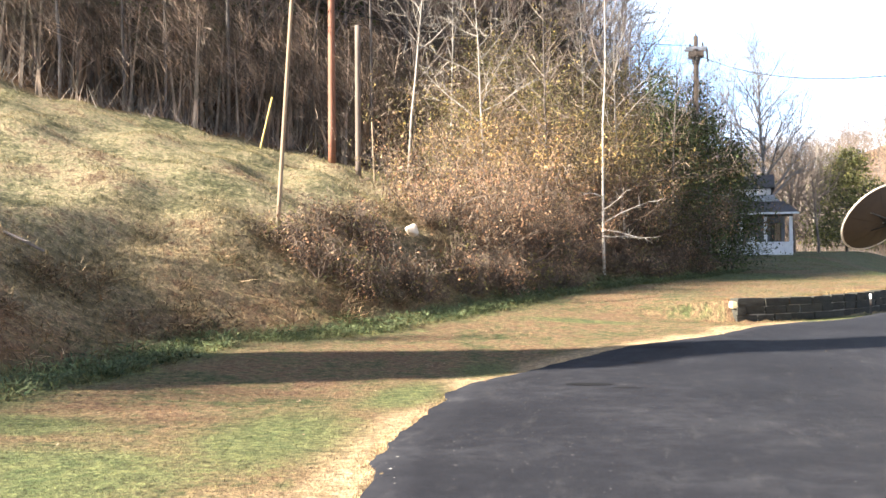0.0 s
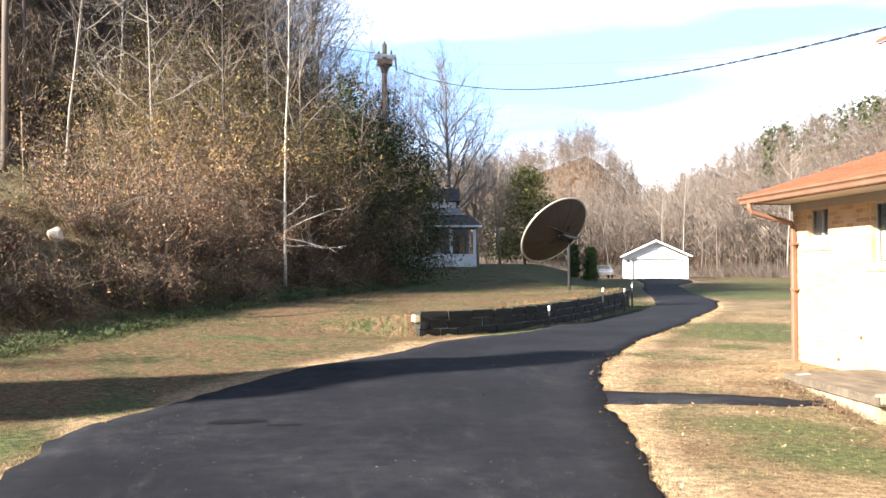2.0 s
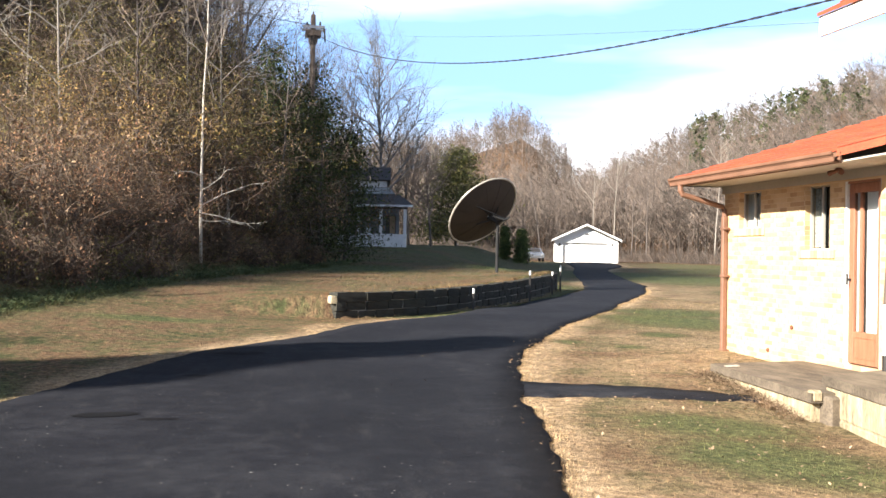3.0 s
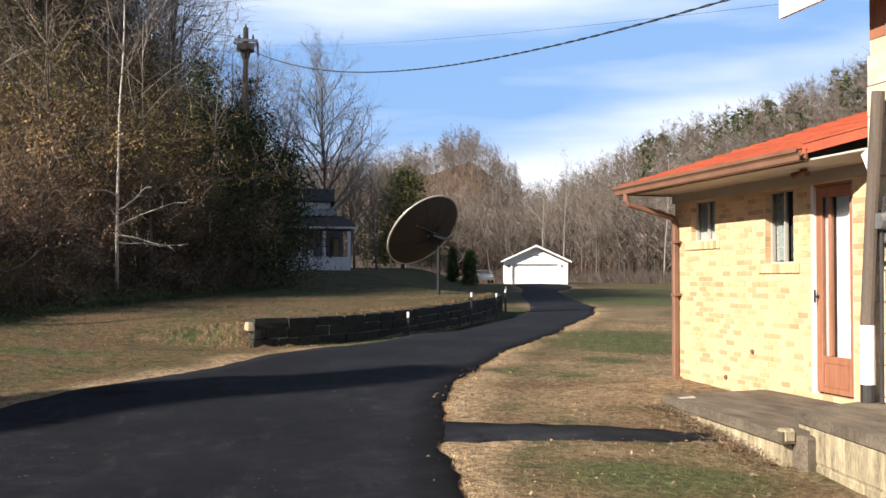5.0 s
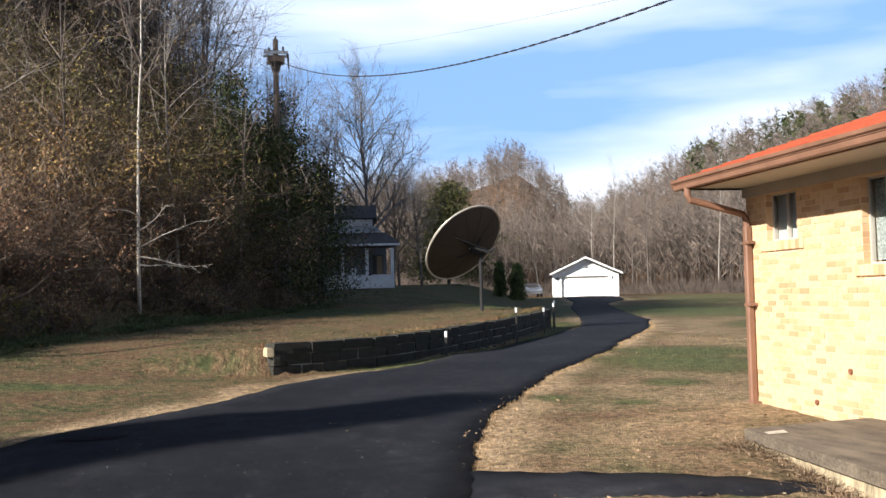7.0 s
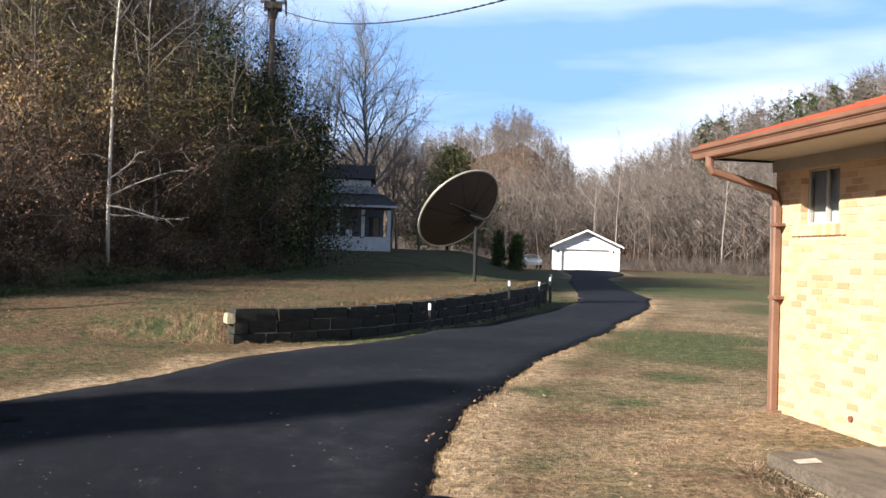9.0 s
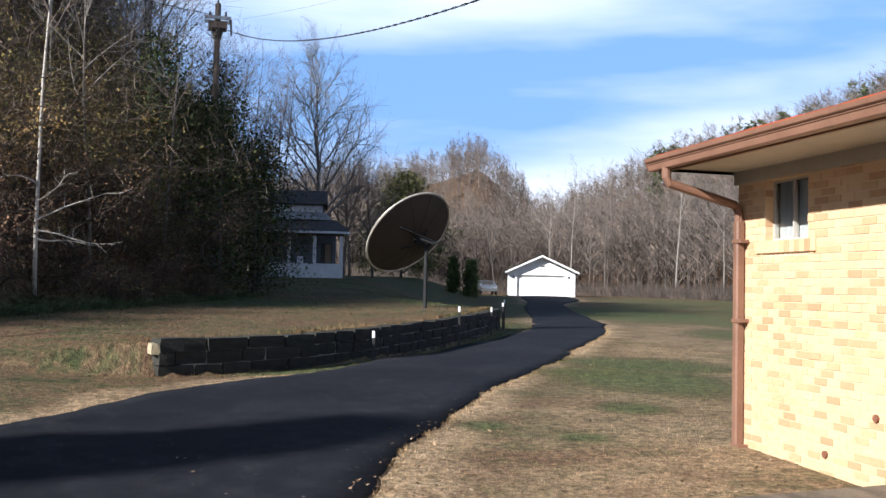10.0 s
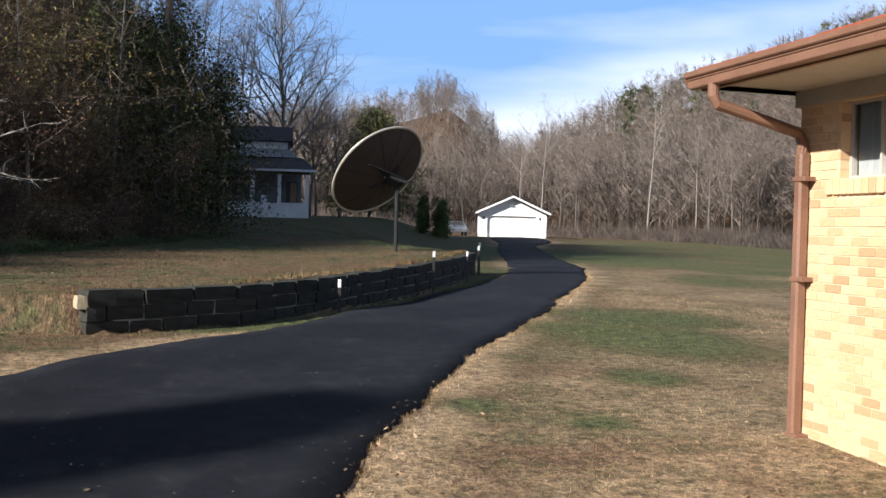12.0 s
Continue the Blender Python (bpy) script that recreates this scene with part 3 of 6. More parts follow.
for i in range(len(rows_y) - 1):
    for k in range(w - 1):
        b.f.append((i * w + k, i * w + k + 1, (i + 1) * w + k + 1, (i + 1) * w + k))
drive = part("driveway", b, M_ASPHALT, None, smooth=True)
tagged(drive, "dark worn asphalt driveway with ragged dry-grass edges", "driveway", kind="structure")

# short asphalt spur towards the porch, narrowing to a point
b = Build()
spur_t = np.linspace(0, 1, 40)
sx = 4.6 + (7.75 - 4.6) * spur_t
mid = 16.55 - 0.75 * spur_t
half = np.interp(spur_t, [0, 0.25, 0.6, 1], [0.62, 0.50, 0.38, 0.12])
up_e, lo_e = mid + half + 0.04 * jag(40, 2), mid - half + 0.04 * jag(40, 2)
for i in range(40):
    for yy, dz in ((lo_e[i] - 0.02, -0.05), (lo_e[i], 0.02), (mid[i], 0.026), (up_e[i], 0.02), (up_e[i] + 0.02, -0.05)):
        b.v.append((sx[i], yy, h(sx[i], yy) + dz))
for i in range(39):
    for k in range(4):
        b.f.append((i * 5 + k, (i + 1) * 5 + k, (i + 1) * 5 + k + 1, i * 5 + k + 1))
tagged(part("footpath", b, M_ASPHALT, None, smooth=True), "narrow dark asphalt path leading towards the porch", "path", kind="structure")

# dark patched spots on the asphalt
for px, py, sx_, sy_ in ((0.85, 14.9, 0.28, 0.12), (1.3, 14.6, 0.20, 0.05), (2.0, 19.4, 0.30, 0.12), (1.5, 17.6, 0.16, 0.07)):
    b = Build()
    n = 20
    rad = 1 + 0.3 * np.convolve(rr.normal(0, 1, n), np.ones(3) / 3, "same")
    b.v = [(px + sx_ * rad[k] * math.cos(6.283 * k / n), py + sy_ * rad[k] * math.sin(6.283 * k / n), 0) for k in range(n)]
    b.v = [(x, y, h(x, y) + 0.0445) for x, y, _ in b.v]
    b.f = [tuple(range(n))]
    tagged(part("asphalt_patch", b, M_TAR), "darker tar patch on the asphalt driveway", "patch", "tar patches", "structure")
# ---- house: buff brick annex against a cut-stone main building ----
WX, YC = 9.486, 20.0  # annex front wall's face and its far corner
YM, MX = 15.52, 9.22  # main building's corner and front face
house = thing("house", "buff brick annex with red shingle roof against a stone building", "house")

# annex shell with window and door openings, as mortar-coloured backing
W1 = (18.90, 19.55, 2.03, 2.58)
W2 = (17.17, 17.75, 1.70, 2.56)
DR = (16.12, 16.85, 0.26, 2.56)


def wall_with_holes(y0, y1, z0, z1, holes, x0, x1):
    b = Build()
    ys = sorted({y0, y1, *[v for hole in holes for v in hole[:2]]})
    zs = sorted({z0, z1, *[v for hole in holes for v in hole[2:]]})
    for a, c in zip(ys[:-1], ys[1:]):
        for e, g in zip(zs[:-1], zs[1:]):
            if not any(hole[0] < (a + c) / 2 < hole[1] and hole[2] < (e + g) / 2 < hole[3] for hole in holes):
                b.box(x0, x1, a, c, e, g)
    bm = bmesh.new()
    vs = [bm.verts.new(p) for p in b.v]
    for f in b.f:
        bm.faces.new([vs[i] for i in f])
    bmesh.ops.remove_doubles(bm, verts=bm.verts[:], dist=0.001)
    bm.verts.index_update()
    out = Build().add([tuple(q.co) for q in bm.verts], [tuple(q.index for q in f.verts) for f in bm.faces])
    bm.free()
    return out


front = part("front_wall", wall_with_holes(YM, YC, -0.5, 2.6, [W1, W2, DR], WX - 0.006, WX + 0.22), M_MORTAR, house, "buff brick front wall")
part("far_wall", Build().box(WX + 0.22, 16.5, YC - 0.22, YC, -0.5, 2.6), M_MORTAR, house)
part("room", Build().box(WX + 0.9, WX + 0.95, 15.6, 19.7, 0.0, 2.6).box(WX + 0.22, WX + 0.95, 15.6, 19.7, 0.0, 0.05).box(WX + 0.22, WX + 0.95, 15.6, 19.7, 2.58, 2.6), M_ROOM, house, "dim room behind the windows")

# windows
for hole, name_label in ((W1, "small two-pane window high in the wall"), (W2, "tall white-framed window with patterned glass")):
    y0, y1, z0, z1 = hole
    x = WX + 0.075
    win = thing("window", name_label, "")
    del win["label"]
    win.parent = house
    tagged(win, label=name_label)
    f, t_ = Build(), 0.022
    f.box(x, x + 0.05, y0, y0 + t_, z0, z1).box(x, x + 0.05, y1 - t_, y1, z0, z1).box(x, x + 0.05, y0 + t_, y1 - t_, z0, z0 + t_).box(x, x + 0.05, y0 + t_, y1 - t_, z1 - t_, z1)
    f.box(x - 0.006, x + 0.04, (y0 + y1) / 2 - 0.01, (y0 + y1) / 2 + 0.01, z0 + t_, z1 - t_)
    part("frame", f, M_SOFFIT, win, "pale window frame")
    for a, c in ((y0 + t_, (y0 + y1) / 2 - 0.012), ((y0 + y1) / 2 + 0.012, y1 - t_)):
        g = part("pane", Build().add([(x + 0.02, a, z0 + t_), (x + 0.02, a, z1 - t_), (x + 0.02, c, z1 - t_), (x + 0.02, c, z0 + t_)], [(0, 1, 2, 3)]), M_GLASS, win)
        g.visible_shadow = False
    for k in range(int((z1 - z0) / 0.0677) + 1):
        zt = min(z0 + k * 0.0677 + 0.058, z1)
        part("reveal_brick", Build().box(WX - 0.004, x, y1 - 0.004, y1 + 0.001, z0 + k * 0.0677, zt), M_BRICK, win)
    n = int((y1 - y0 + 0.26) / 0.075)
    for k in range(n):
        yy = y0 - 0.13 + k * 0.075
        part("sill_brick", Build().box(WX - 0.035, WX + 0.10, yy + 0.004, yy + 0.071, z0 - 0.115, z0 - 0.005, None, 0.006), M_BRICK, win)
part("curtain", Build().box(WX + 0.13, WX + 0.135, 18.93, 19.52, 2.05, 2.56), M_CURTAIN, house, "white half curtain")
M_LACE = two_tone("patterned_glass", (0.012, 0.016, 0.015), (0.62, 0.66, 0.63), 34.0, 0.5, 90.0, 0.3, 0.01)
part("lace_panel", Build().box(WX + 0.135, WX + 0.14, 17.47, 17.72, 1.74, 2.53), M_LACE, house, "grey patterned glass panel")
# dark sheet paints the dimness of the room behind this pane
part("blind", Build().box(WX + 0.15, WX + 0.155, 17.2, 17.45, 1.74, 2.53), M_DARK, house, "dark sheet standing in for the dim room")

# storm door
door = new("door")
door.parent = house
tagged(door, "brown storm door with a tall narrow glass and a white door behind")
y0, y1, z0, z1 = DR
x = WX + 0.03
yl, yr, ym = y1 - 0.145, y0 + 0.115, y1 - 0.285  # glass edges and the upright bar between its two lights
f = Build().box(x, x + 0.05, y0 + 0.045, yr, z0 + 0.02, z1 - 0.03, None, 0.006).box(x, x + 0.05, yl, y1 - 0.045, z0 + 0.02, z1 - 0.03, None, 0.006)
f.box(x, x + 0.05, yr, yl, z1 - 0.15, z1 - 0.03, None, 0.006).box(x, x + 0.05, yr, yl, z0 + 0.02, z0 + 0.42, None, 0.006)
f.box(x - 0.004, x + 0.045, ym - 0.018, ym + 0.018, z0 + 0.42, z1 - 0.15, None, 0.004)
part("storm_door_frame", f, M_DOORWOOD, door, "brown painted frame")
kick = Build().box(x - 0.008, x, yr + 0.02, yl - 0.02, z0 + 0.09, z0 + 0.105).box(x - 0.008, x, yr + 0.02, yl - 0.02, z0 + 0.345, z0 + 0.36).box(x - 0.008, x, yr + 0.02, yr + 0.035, z0 + 0.105, z0 + 0.345).box(x - 0.008, x, yl - 0.035, yl - 0.02, z0 + 0.105, z0 + 0.345)
part("kick_panel_moulding", kick, M_DOORWOOD, door)
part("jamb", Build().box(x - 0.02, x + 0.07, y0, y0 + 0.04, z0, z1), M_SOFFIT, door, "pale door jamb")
part("jamb", Build().box(x - 0.03, x + 0.07, y1 - 0.04, y1, z0, z1), M_WHITE, door, "white door jamb")
part("head_jamb", Build().box(x - 0.02, x + 0.07, y0 + 0.04, y1 - 0.04, z1 - 0.028, z1), M_DOORWOOD, door)
for a, c in ((yr, ym - 0.018), (ym + 0.018, yl)):
    g = part("glass", Build().add([(x + 0.02, a, z0 + 0.42), (x + 0.02, a, z1 - 0.15), (x + 0.02, c, z1 - 0.15), (x + 0.02, c, z0 + 0.42)], [(0, 1, 2, 3)]), M_GLASS, door)
    g.visible_shadow = False
part("inner_door", Build().box(x + 0.05, x + 0.09, yr, ym - 0.055, z0 + 0.40, z1 - 0.13), M_WHITE, door, "white inner door")
# solid dark strip stands in for the shade in the gap
part("inner_edge", Build().box(x + 0.052, x + 0.09, ym - 0.055, ym + 0.02, z0 + 0.40, z1 - 0.13), M_DARK, door, "dark strip for the shaded gap beside the inner door")
# plain grey panel filling the view through the narrow pane
part("inner_frame", Build().box(x + 0.05, x + 0.09, ym + 0.02, yl, z0 + 0.40, z1 - 0.13), M_CURTAIN, door, "greyish panel behind the narrow pane")
part("handle", Build().tube([(x - 0.05, y1 - 0.085, z0 + 1.0), (x - 0.05, y1 - 0.085, z0 + 1.14)], 0.012, 8).box(x - 0.05, x, y1 - 0.10, y1 - 0.07, z0 + 1.05, z0 + 1.08), M_DARK, door, "dark door handle")

# annex roof: stepped shingle courses from the eave up to the ridge
EX, EZ, PITCH = 8.74, 2.84, 0.305
roof = Build()
n = 22
for k in range(n):
    xa, xb = EX + 0.30 * k - 0.01, EX + 0.30 * (k + 1)
    za, zb = EZ + (xa - EX) * PITCH, EZ + (xb - EX) * PITCH
    ya, yb = max(15.4, 15.9 - 0.8 * max(0.0, xa - EX)), 20.25
    cuts = np.r_[ya, np.sort(rr.uniform(ya, yb, 9)), yb]
    for c0, c1 in zip(cuts[:-1], cuts[1:]):
        lift = rr.uniform(0, 0.006)
        roof.add([(xa, c0, za + 0.022 + lift), (xb, c0, zb + 0.006), (xb, c1, zb + 0.006), (xa, c1, za + 0.022 + lift), (xa, c0, za - 0.01), (xa, c1, za - 0.01), (xb, c0, zb - 0.03), (xb, c1, zb - 0.03)],
                 [(0, 3, 2, 1), (0, 4, 5, 3), (0, 1, 6, 4), (3, 5, 7, 2), (4, 6, 7, 5)])
part("roof", roof, M_ROOF, house, "red-orange shingle roof")
part("roof_back", Build().add([(EX + 6.6, 15.4, EZ + 6.6 * PITCH), (EX + 6.6, 20.25, EZ + 6.6 * PITCH), (16.9, 20.25, 4.6), (16.9, 15.4, 4.6)], [(0, 1, 2, 3)]).box(EX + 6.5, EX + 6.7, 15.4, 20.25, 3.0, EZ + 6.6 * PITCH - 0.02), M_ROOF, house)
# eave: fascia, soffit, frieze
slant = Build()
for lo, hi, out in ((-0.06, 0.02, 0.0), (0.02, 0.04, 0.012), (-0.085, -0.06, 0.012)):
    p0, p1 = (EX - 0.01, 15.90), (9.22, 15.51)
    ux, uy = -0.63 * out - 0.0, -0.77 * out
    za_, zb_ = EZ + 0.01, EZ + (9.22 - EX) * PITCH + 0.01
    slant.add([(p0[0] + ux, p0[1] + uy, za_ + lo), (p1[0] + ux, p1[1] + uy, zb_ + lo), (p1[0] + ux, p1[1] + uy, zb_ + hi), (p0[0] + ux, p0[1] + uy, za_ + hi),
               (p0[0] + 0.02, p0[1] + 0.03, za_ + lo), (p1[0] + 0.02, p1[1] + 0.03, zb_ + lo), (p1[0] + 0.02, p1[1] + 0.03, zb_ + hi), (p0[0] + 0.02, p0[1] + 0.03, za_ + hi)],
              [(0, 1, 2, 3), (7, 6, 5, 4), (0, 4, 5, 1), (3, 2, 6, 7), (0, 3, 7, 4), (1, 5, 6, 2)])
part("slanted_flashing", slant, M_ROOF, house, "red flashing along the slanted eave")
part("fascia", Build().box(EX + 0.02, EX + 0.06, 15.9, 20.23, EZ - 0.15, EZ - 0.012), M_GUTTER, house, "brown fascia board")
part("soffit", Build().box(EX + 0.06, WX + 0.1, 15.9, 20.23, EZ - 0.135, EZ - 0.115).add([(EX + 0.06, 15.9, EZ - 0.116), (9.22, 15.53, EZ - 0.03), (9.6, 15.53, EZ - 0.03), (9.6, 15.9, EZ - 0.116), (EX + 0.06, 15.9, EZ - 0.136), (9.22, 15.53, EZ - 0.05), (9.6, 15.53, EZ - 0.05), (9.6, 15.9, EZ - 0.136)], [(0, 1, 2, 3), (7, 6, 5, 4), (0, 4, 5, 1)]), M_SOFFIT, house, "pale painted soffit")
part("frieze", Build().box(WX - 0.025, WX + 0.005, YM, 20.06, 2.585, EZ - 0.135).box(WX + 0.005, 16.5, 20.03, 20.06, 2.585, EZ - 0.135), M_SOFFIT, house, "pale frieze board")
gable = Build().add([(EX + 0.06, 20.21, EZ - 0.12), (EX + 6.6, 20.21, EZ - 0.12), (EX + 6.6, 20.21, EZ + 6.6 * PITCH - 0.05), (EX + 0.06, 20.21, EZ - 0.03)], [(0, 1, 2, 3)]).box(EX + 0.06, 16.5, 20.0, 20.21, EZ - 0.135, EZ - 0.118)
part("gable_trim", gable, M_SOFFIT, house)
part("eave_return", Build().add([(9.2, 15.54, 2.585), (9.2, 15.54, 2.80), (9.2, 15.66, 2.80), (9.2, 15.60, 2.70), (9.46, 15.54, 2.585), (9.46, 15.54, 2.80), (9.46, 15.66, 2.80), (9.46, 15.60, 2.70)], [(3, 2, 1, 0), (4, 5, 6, 7), (0, 1, 5, 4), (2, 3, 7, 6), (3, 0, 4, 7), (1, 2, 6, 5)]), M_WHITE, house, "white scrolled eave return")
# gutter: an open half-round trough with a rolled lip
prof = [(0.0, 0.12), (0.0, 0.012), (-0.015, 0.0), (-0.085, 0.0), (-0.092, 0.008), (-0.094, 0.058), (-0.104, 0.066), (-0.104, 0.074), (-0.118, 0.080), (-0.126, 0.088), (-0.128, 0.122), (-0.116, 0.124), (-0.112, 0.10), (-0.092, 0.078), (-0.082, 0.02), (-0.012, 0.02), (-0.012, 0.12)]
gut = Build()
ends = []
for yy in (15.86, 20.27):
    ends.append([(EX + 0.02 + px, yy, EZ - 0.14 + pz) for px, pz in prof])
gut.v = ends[0] + ends[1]
m_ = len(prof)
gut.f = [(k, (k + 1) % m_, m_ + (k + 1) % m_, m_ + k) for k in range(m_)]
gut.add([(EX + 0.02, 20.272, EZ - 0.02), (EX + 0.02, 20.272, EZ - 0.14), (EX - 0.095, 20.272, EZ - 0.11), (EX - 0.115, 20.272, EZ - 0.02)], [(0, 1, 2, 3)])
part("gutter", gut, M_GUTTER, house, "brown metal gutter")
# downspout with its elbows, straps and a dark foot
spout = part("downspout", Build().tube([(EX - 0.04, 19.96, EZ - 0.13), (EX - 0.04, 19.96, EZ - 0.22), (EX - 0.01, 19.955, EZ - 0.28), (EX + 0.30, 19.94, EZ - 0.36), (WX - 0.10, 19.91, EZ - 0.46), (WX - 0.065, 19.905, EZ - 0.52), (WX - 0.06, 19.90, EZ - 0.66)], 0.042, 10)
             .box(WX - 0.105, WX - 0.015, 19.86, 19.94, 0.10, EZ - 0.6, None, 0.015), M_GUTTER, house, "brown square downspout")
for zz in (0.12, 1.28, 2.02):
    part("strap", Build().box(WX - 0.112, WX + 0.0, 19.80, 19.945, zz, zz + 0.035, None, 0.003), M_GUTTER, spout)
part("spout_foot", Build().box(WX - 0.125, WX - 0.0, 19.845, 19.955, -0.08, 0.09, None, 0.012), M_DARK, spout, "dark plastic drain foot")
# pipe stubs in the brickwork
for yy, zz in ((18.02, 0.63), (18.64, 0.26)):
    part("pipe_stub", Build().tube([(WX - 0.03, yy, zz), (WX + 0.03, yy, zz)], [0.03, 0.03], 10), M_POLE, house, "rusty pipe stub")
part("porch_light", Build().tube([(EX + 0.45, 16.55, EZ - 0.14), (EX + 0.45, 16.55, EZ - 0.18)], 0.04, 10).tube([(EX + 0.45, 16.52, EZ - 0.17), (EX + 0.40, 16.42, EZ - 0.20)], [0.02, 0.036], 8).tube([(EX + 0.45, 16.58, EZ - 0.17), (EX + 0.40, 16.68, EZ - 0.20)], [0.02, 0.036], 8), M_POLE, house, "brassy brown twin floodlight under the soffit")

# main building: cut-stone front, white eave board, red roof
part("main_core", Build().box(MX + 0.08, 17.5, 5.0, YM, -0.4, 4.4), M_MORTAR, house, "pale mortar of the stone wall")
EM = 8.72
mroof = Build()
for k in range(16):
    xa, xb = EM + 0.30 * k - 0.01, EM + 0.30 * (k + 1)
    za, zb = 4.50 + (xa - EM) * 0.55, 4.50 + (xb - EM) * 0.55
    cuts = np.r_[4.6, np.sort(rr.uniform(4.6, 16.3, 20)), 16.3]
    for c0, c1 in zip(cuts[:-1], cuts[1:]):
        mroof.add([(xa, c0, za + 0.024), (xb, c0, zb + 0.006), (xb, c1, zb + 0.006), (xa, c1, za + 0.024), (xa, c0, za - 0.02), (xa, c1, za - 0.02), (xb, c1, zb - 0.03)],
                  [(0, 3, 2, 1), (0, 4, 5, 3), (3, 5, 6, 2)])
part("main_roof", mroof, M_ROOF, house, "red-orange shingle roof of the taller building")
part("main_fascia", Build().box(EM + 0.02, EM + 0.06, 4.6, 16.3, 4.24, 4.48).add([(EM + 0.06, 16.27, 4.24), (13.4, 16.27, 6.8), (13.4, 16.27, 7.0), (EM + 0.06, 16.27, 4.46)], [(0, 1, 2, 3)]), M_WHITE, house, "broad white eave board")
# brown colour stands in for the eave's shadow on the wall head
part("wall_head", Build().box(MX + 0.012, MX + 0.08, 5.0, YM, 3.86, 4.72), M_DOORWOOD, house, "wall head below the eave in shadow brown")
mwall = part("stone_front", Build().box(MX + 0.02, MX + 0.08, 5.0, YM, -0.4, 3.86), M_MORTAR, house, "cream cut-stone front")
part("main_gable", Build().add([(MX + 0.1, YM - 0.01, 4.3), (13.4, YM - 0.01, 4.3), (13.4, YM - 0.01, 6.6)], [(0, 1, 2)]), M_STONE, house)
# electric meters, conduit and cable
part("meter", Build().box(MX - 0.11, MX + 0.02, 15.05, 15.28, 1.86, 2.18, None, 0.01).tube([(MX - 0.11, 15.165, 2.06), (MX - 0.2, 15.165, 2.06)], [0.085, 0.075], 14), M_STEEL, house, "grey electric meter with a glass dome")
part("meter", Build().box(MX - 0.11, MX + 0.02, 14.68, 14.95, 1.84, 2.18, None, 0.01).tube([(MX - 0.11, 14.815, 2.06), (MX - 0.2, 14.815, 2.06)], [0.085, 0.075], 14), M_STEEL, house)
part("conduit", Build().tube([(MX - 0.03, 15.22, 3.95), (MX - 0.03, 15.2, 3.2), (MX - 0.03, 15.12, 2.2)], 0.014, 6).tube([(MX - 0.03, 15.05, 3.8), (MX - 0.03, 15.06, 3.0), (MX - 0.03, 15.08, 2.2)], 0.011, 6).tube([(MX - 0.05, 15.1, 1.86), (MX - 0.06, 15.16, 1.7), (MX - 0.05, 15.3, 1.66), (MX - 0.03, 15.38, 1.7)], 0.014, 6), M_STEEL, house, "grey service cables")

post = thing("service_post", "old wooden post with white and black foot beside the door", "post")
PX, PY = 9.02, 15.32
part("shaft", Build().tube([(PX, PY, 1.08), (PX + 0.01, PY - 0.07, 2.2), (PX + 0.02, PY - 0.16, 3.28)], [0.066, 0.062, 0.06], 12), M_OLDPOLE, post, "weathered wooden shaft")
part("white_band", Build().tube([(PX, PY, 0.52), (PX, PY, 1.08)], 0.068, 12), M_WHITE, post, "white painted band")
part("conduit", Build().tube([(PX + 0.06, PY - 0.12, 0.33), (PX + 0.07, PY - 0.12, 1.9), (PX + 0.09, PY - 0.15, 2.3)], 0.02, 8), M_DARK, post, "black conduit beside the shaft")
part("black_foot", Build().tube([(PX, PY, 0.33), (PX, PY, 0.52)], 0.069, 12), M_DARK, post, "black painted foot")

# porch slabs
lower = thing("porch_slab", "weathered grey concrete porch slab by the annex door", "porch")
pts = [(7.72, 14.75), (9.48, 14.75), (9.48, 17.75), (8.0, 17.5)]


def slab(b, pts, z0, z1, inset=0.0):
    cx, cy = sum(p[0] for p in pts) / len(pts), sum(p[1] for p in pts) / len(pts)
    q = [(p[0] + (cx - p[0]) * inset, p[1] + (cy - p[1]) * inset) for p in pts]
    n = len(q)
    return b.add([(x, y, z0) for x, y in q] + [(x, y, z1) for x, y in q], [tuple(range(n))[::-1], tuple(range(n, 2 * n))] + [(k, (k + 1) % n, n + (k + 1) % n, n + k) for k in range(n)])


part("slab_top", slab(Build(), pts, 0.10, 0.20), M_SLAB, lower, "stained concrete top")
part("slab_base", slab(Build(), pts, -0.4, 0.096, 0.045), M_STAINED_DIM, lower, "pale stained rubble base")
part("end_block", Build().box(7.73, 7.86, 14.74, 14.88, 0.10, 0.225, pose(0, 0, 0, 0, 0, 0), 0.025), M_STAINED_DIM, lower, "loose stained stone block at the slab's corner")
part("corner_pier", Build().box(7.86, 8.10, 14.62, 14.98, -0.4, 0.17, None, 0.02), M_SLAB, lower, "grey concrete pier at the slab's corner")
upper = thing("porch_platform", "raised stone platform with a dark worn concrete cap", "porch")
pts = [(7.3, 11.4), (9.2, 11.4), (9.2, 15.45), (9.1, 15.45), (8.02, 15.02)]
part("cap", slab(Build(), pts, 0.25, 0.35), M_SLAB, upper, "dark worn concrete cap")
part("base", slab(Build(), pts, -0.5, 0.248, 0.035), M_STAINED_DIM, upper, "cream stone base")
for k in range(6):
    for j, (za, zb) in enumerate(((-0.42, -0.06), (-0.05, 0.24))):
        y1_ = 15.0 - 0.62 * k - 0.3 * j
        x_at = lambda yy: 8.06 + (yy - 15.02) * 0.199
        ang = math.degrees(math.atan2(0.199, 1))
        part("stone", Build().box(-0.02, 0.05, -0.6, 0.0, za, zb, pose(x_at(y1_), y1_, 0, 0, 0, -ang), 0.012), M_STAINED_DIM, upper)
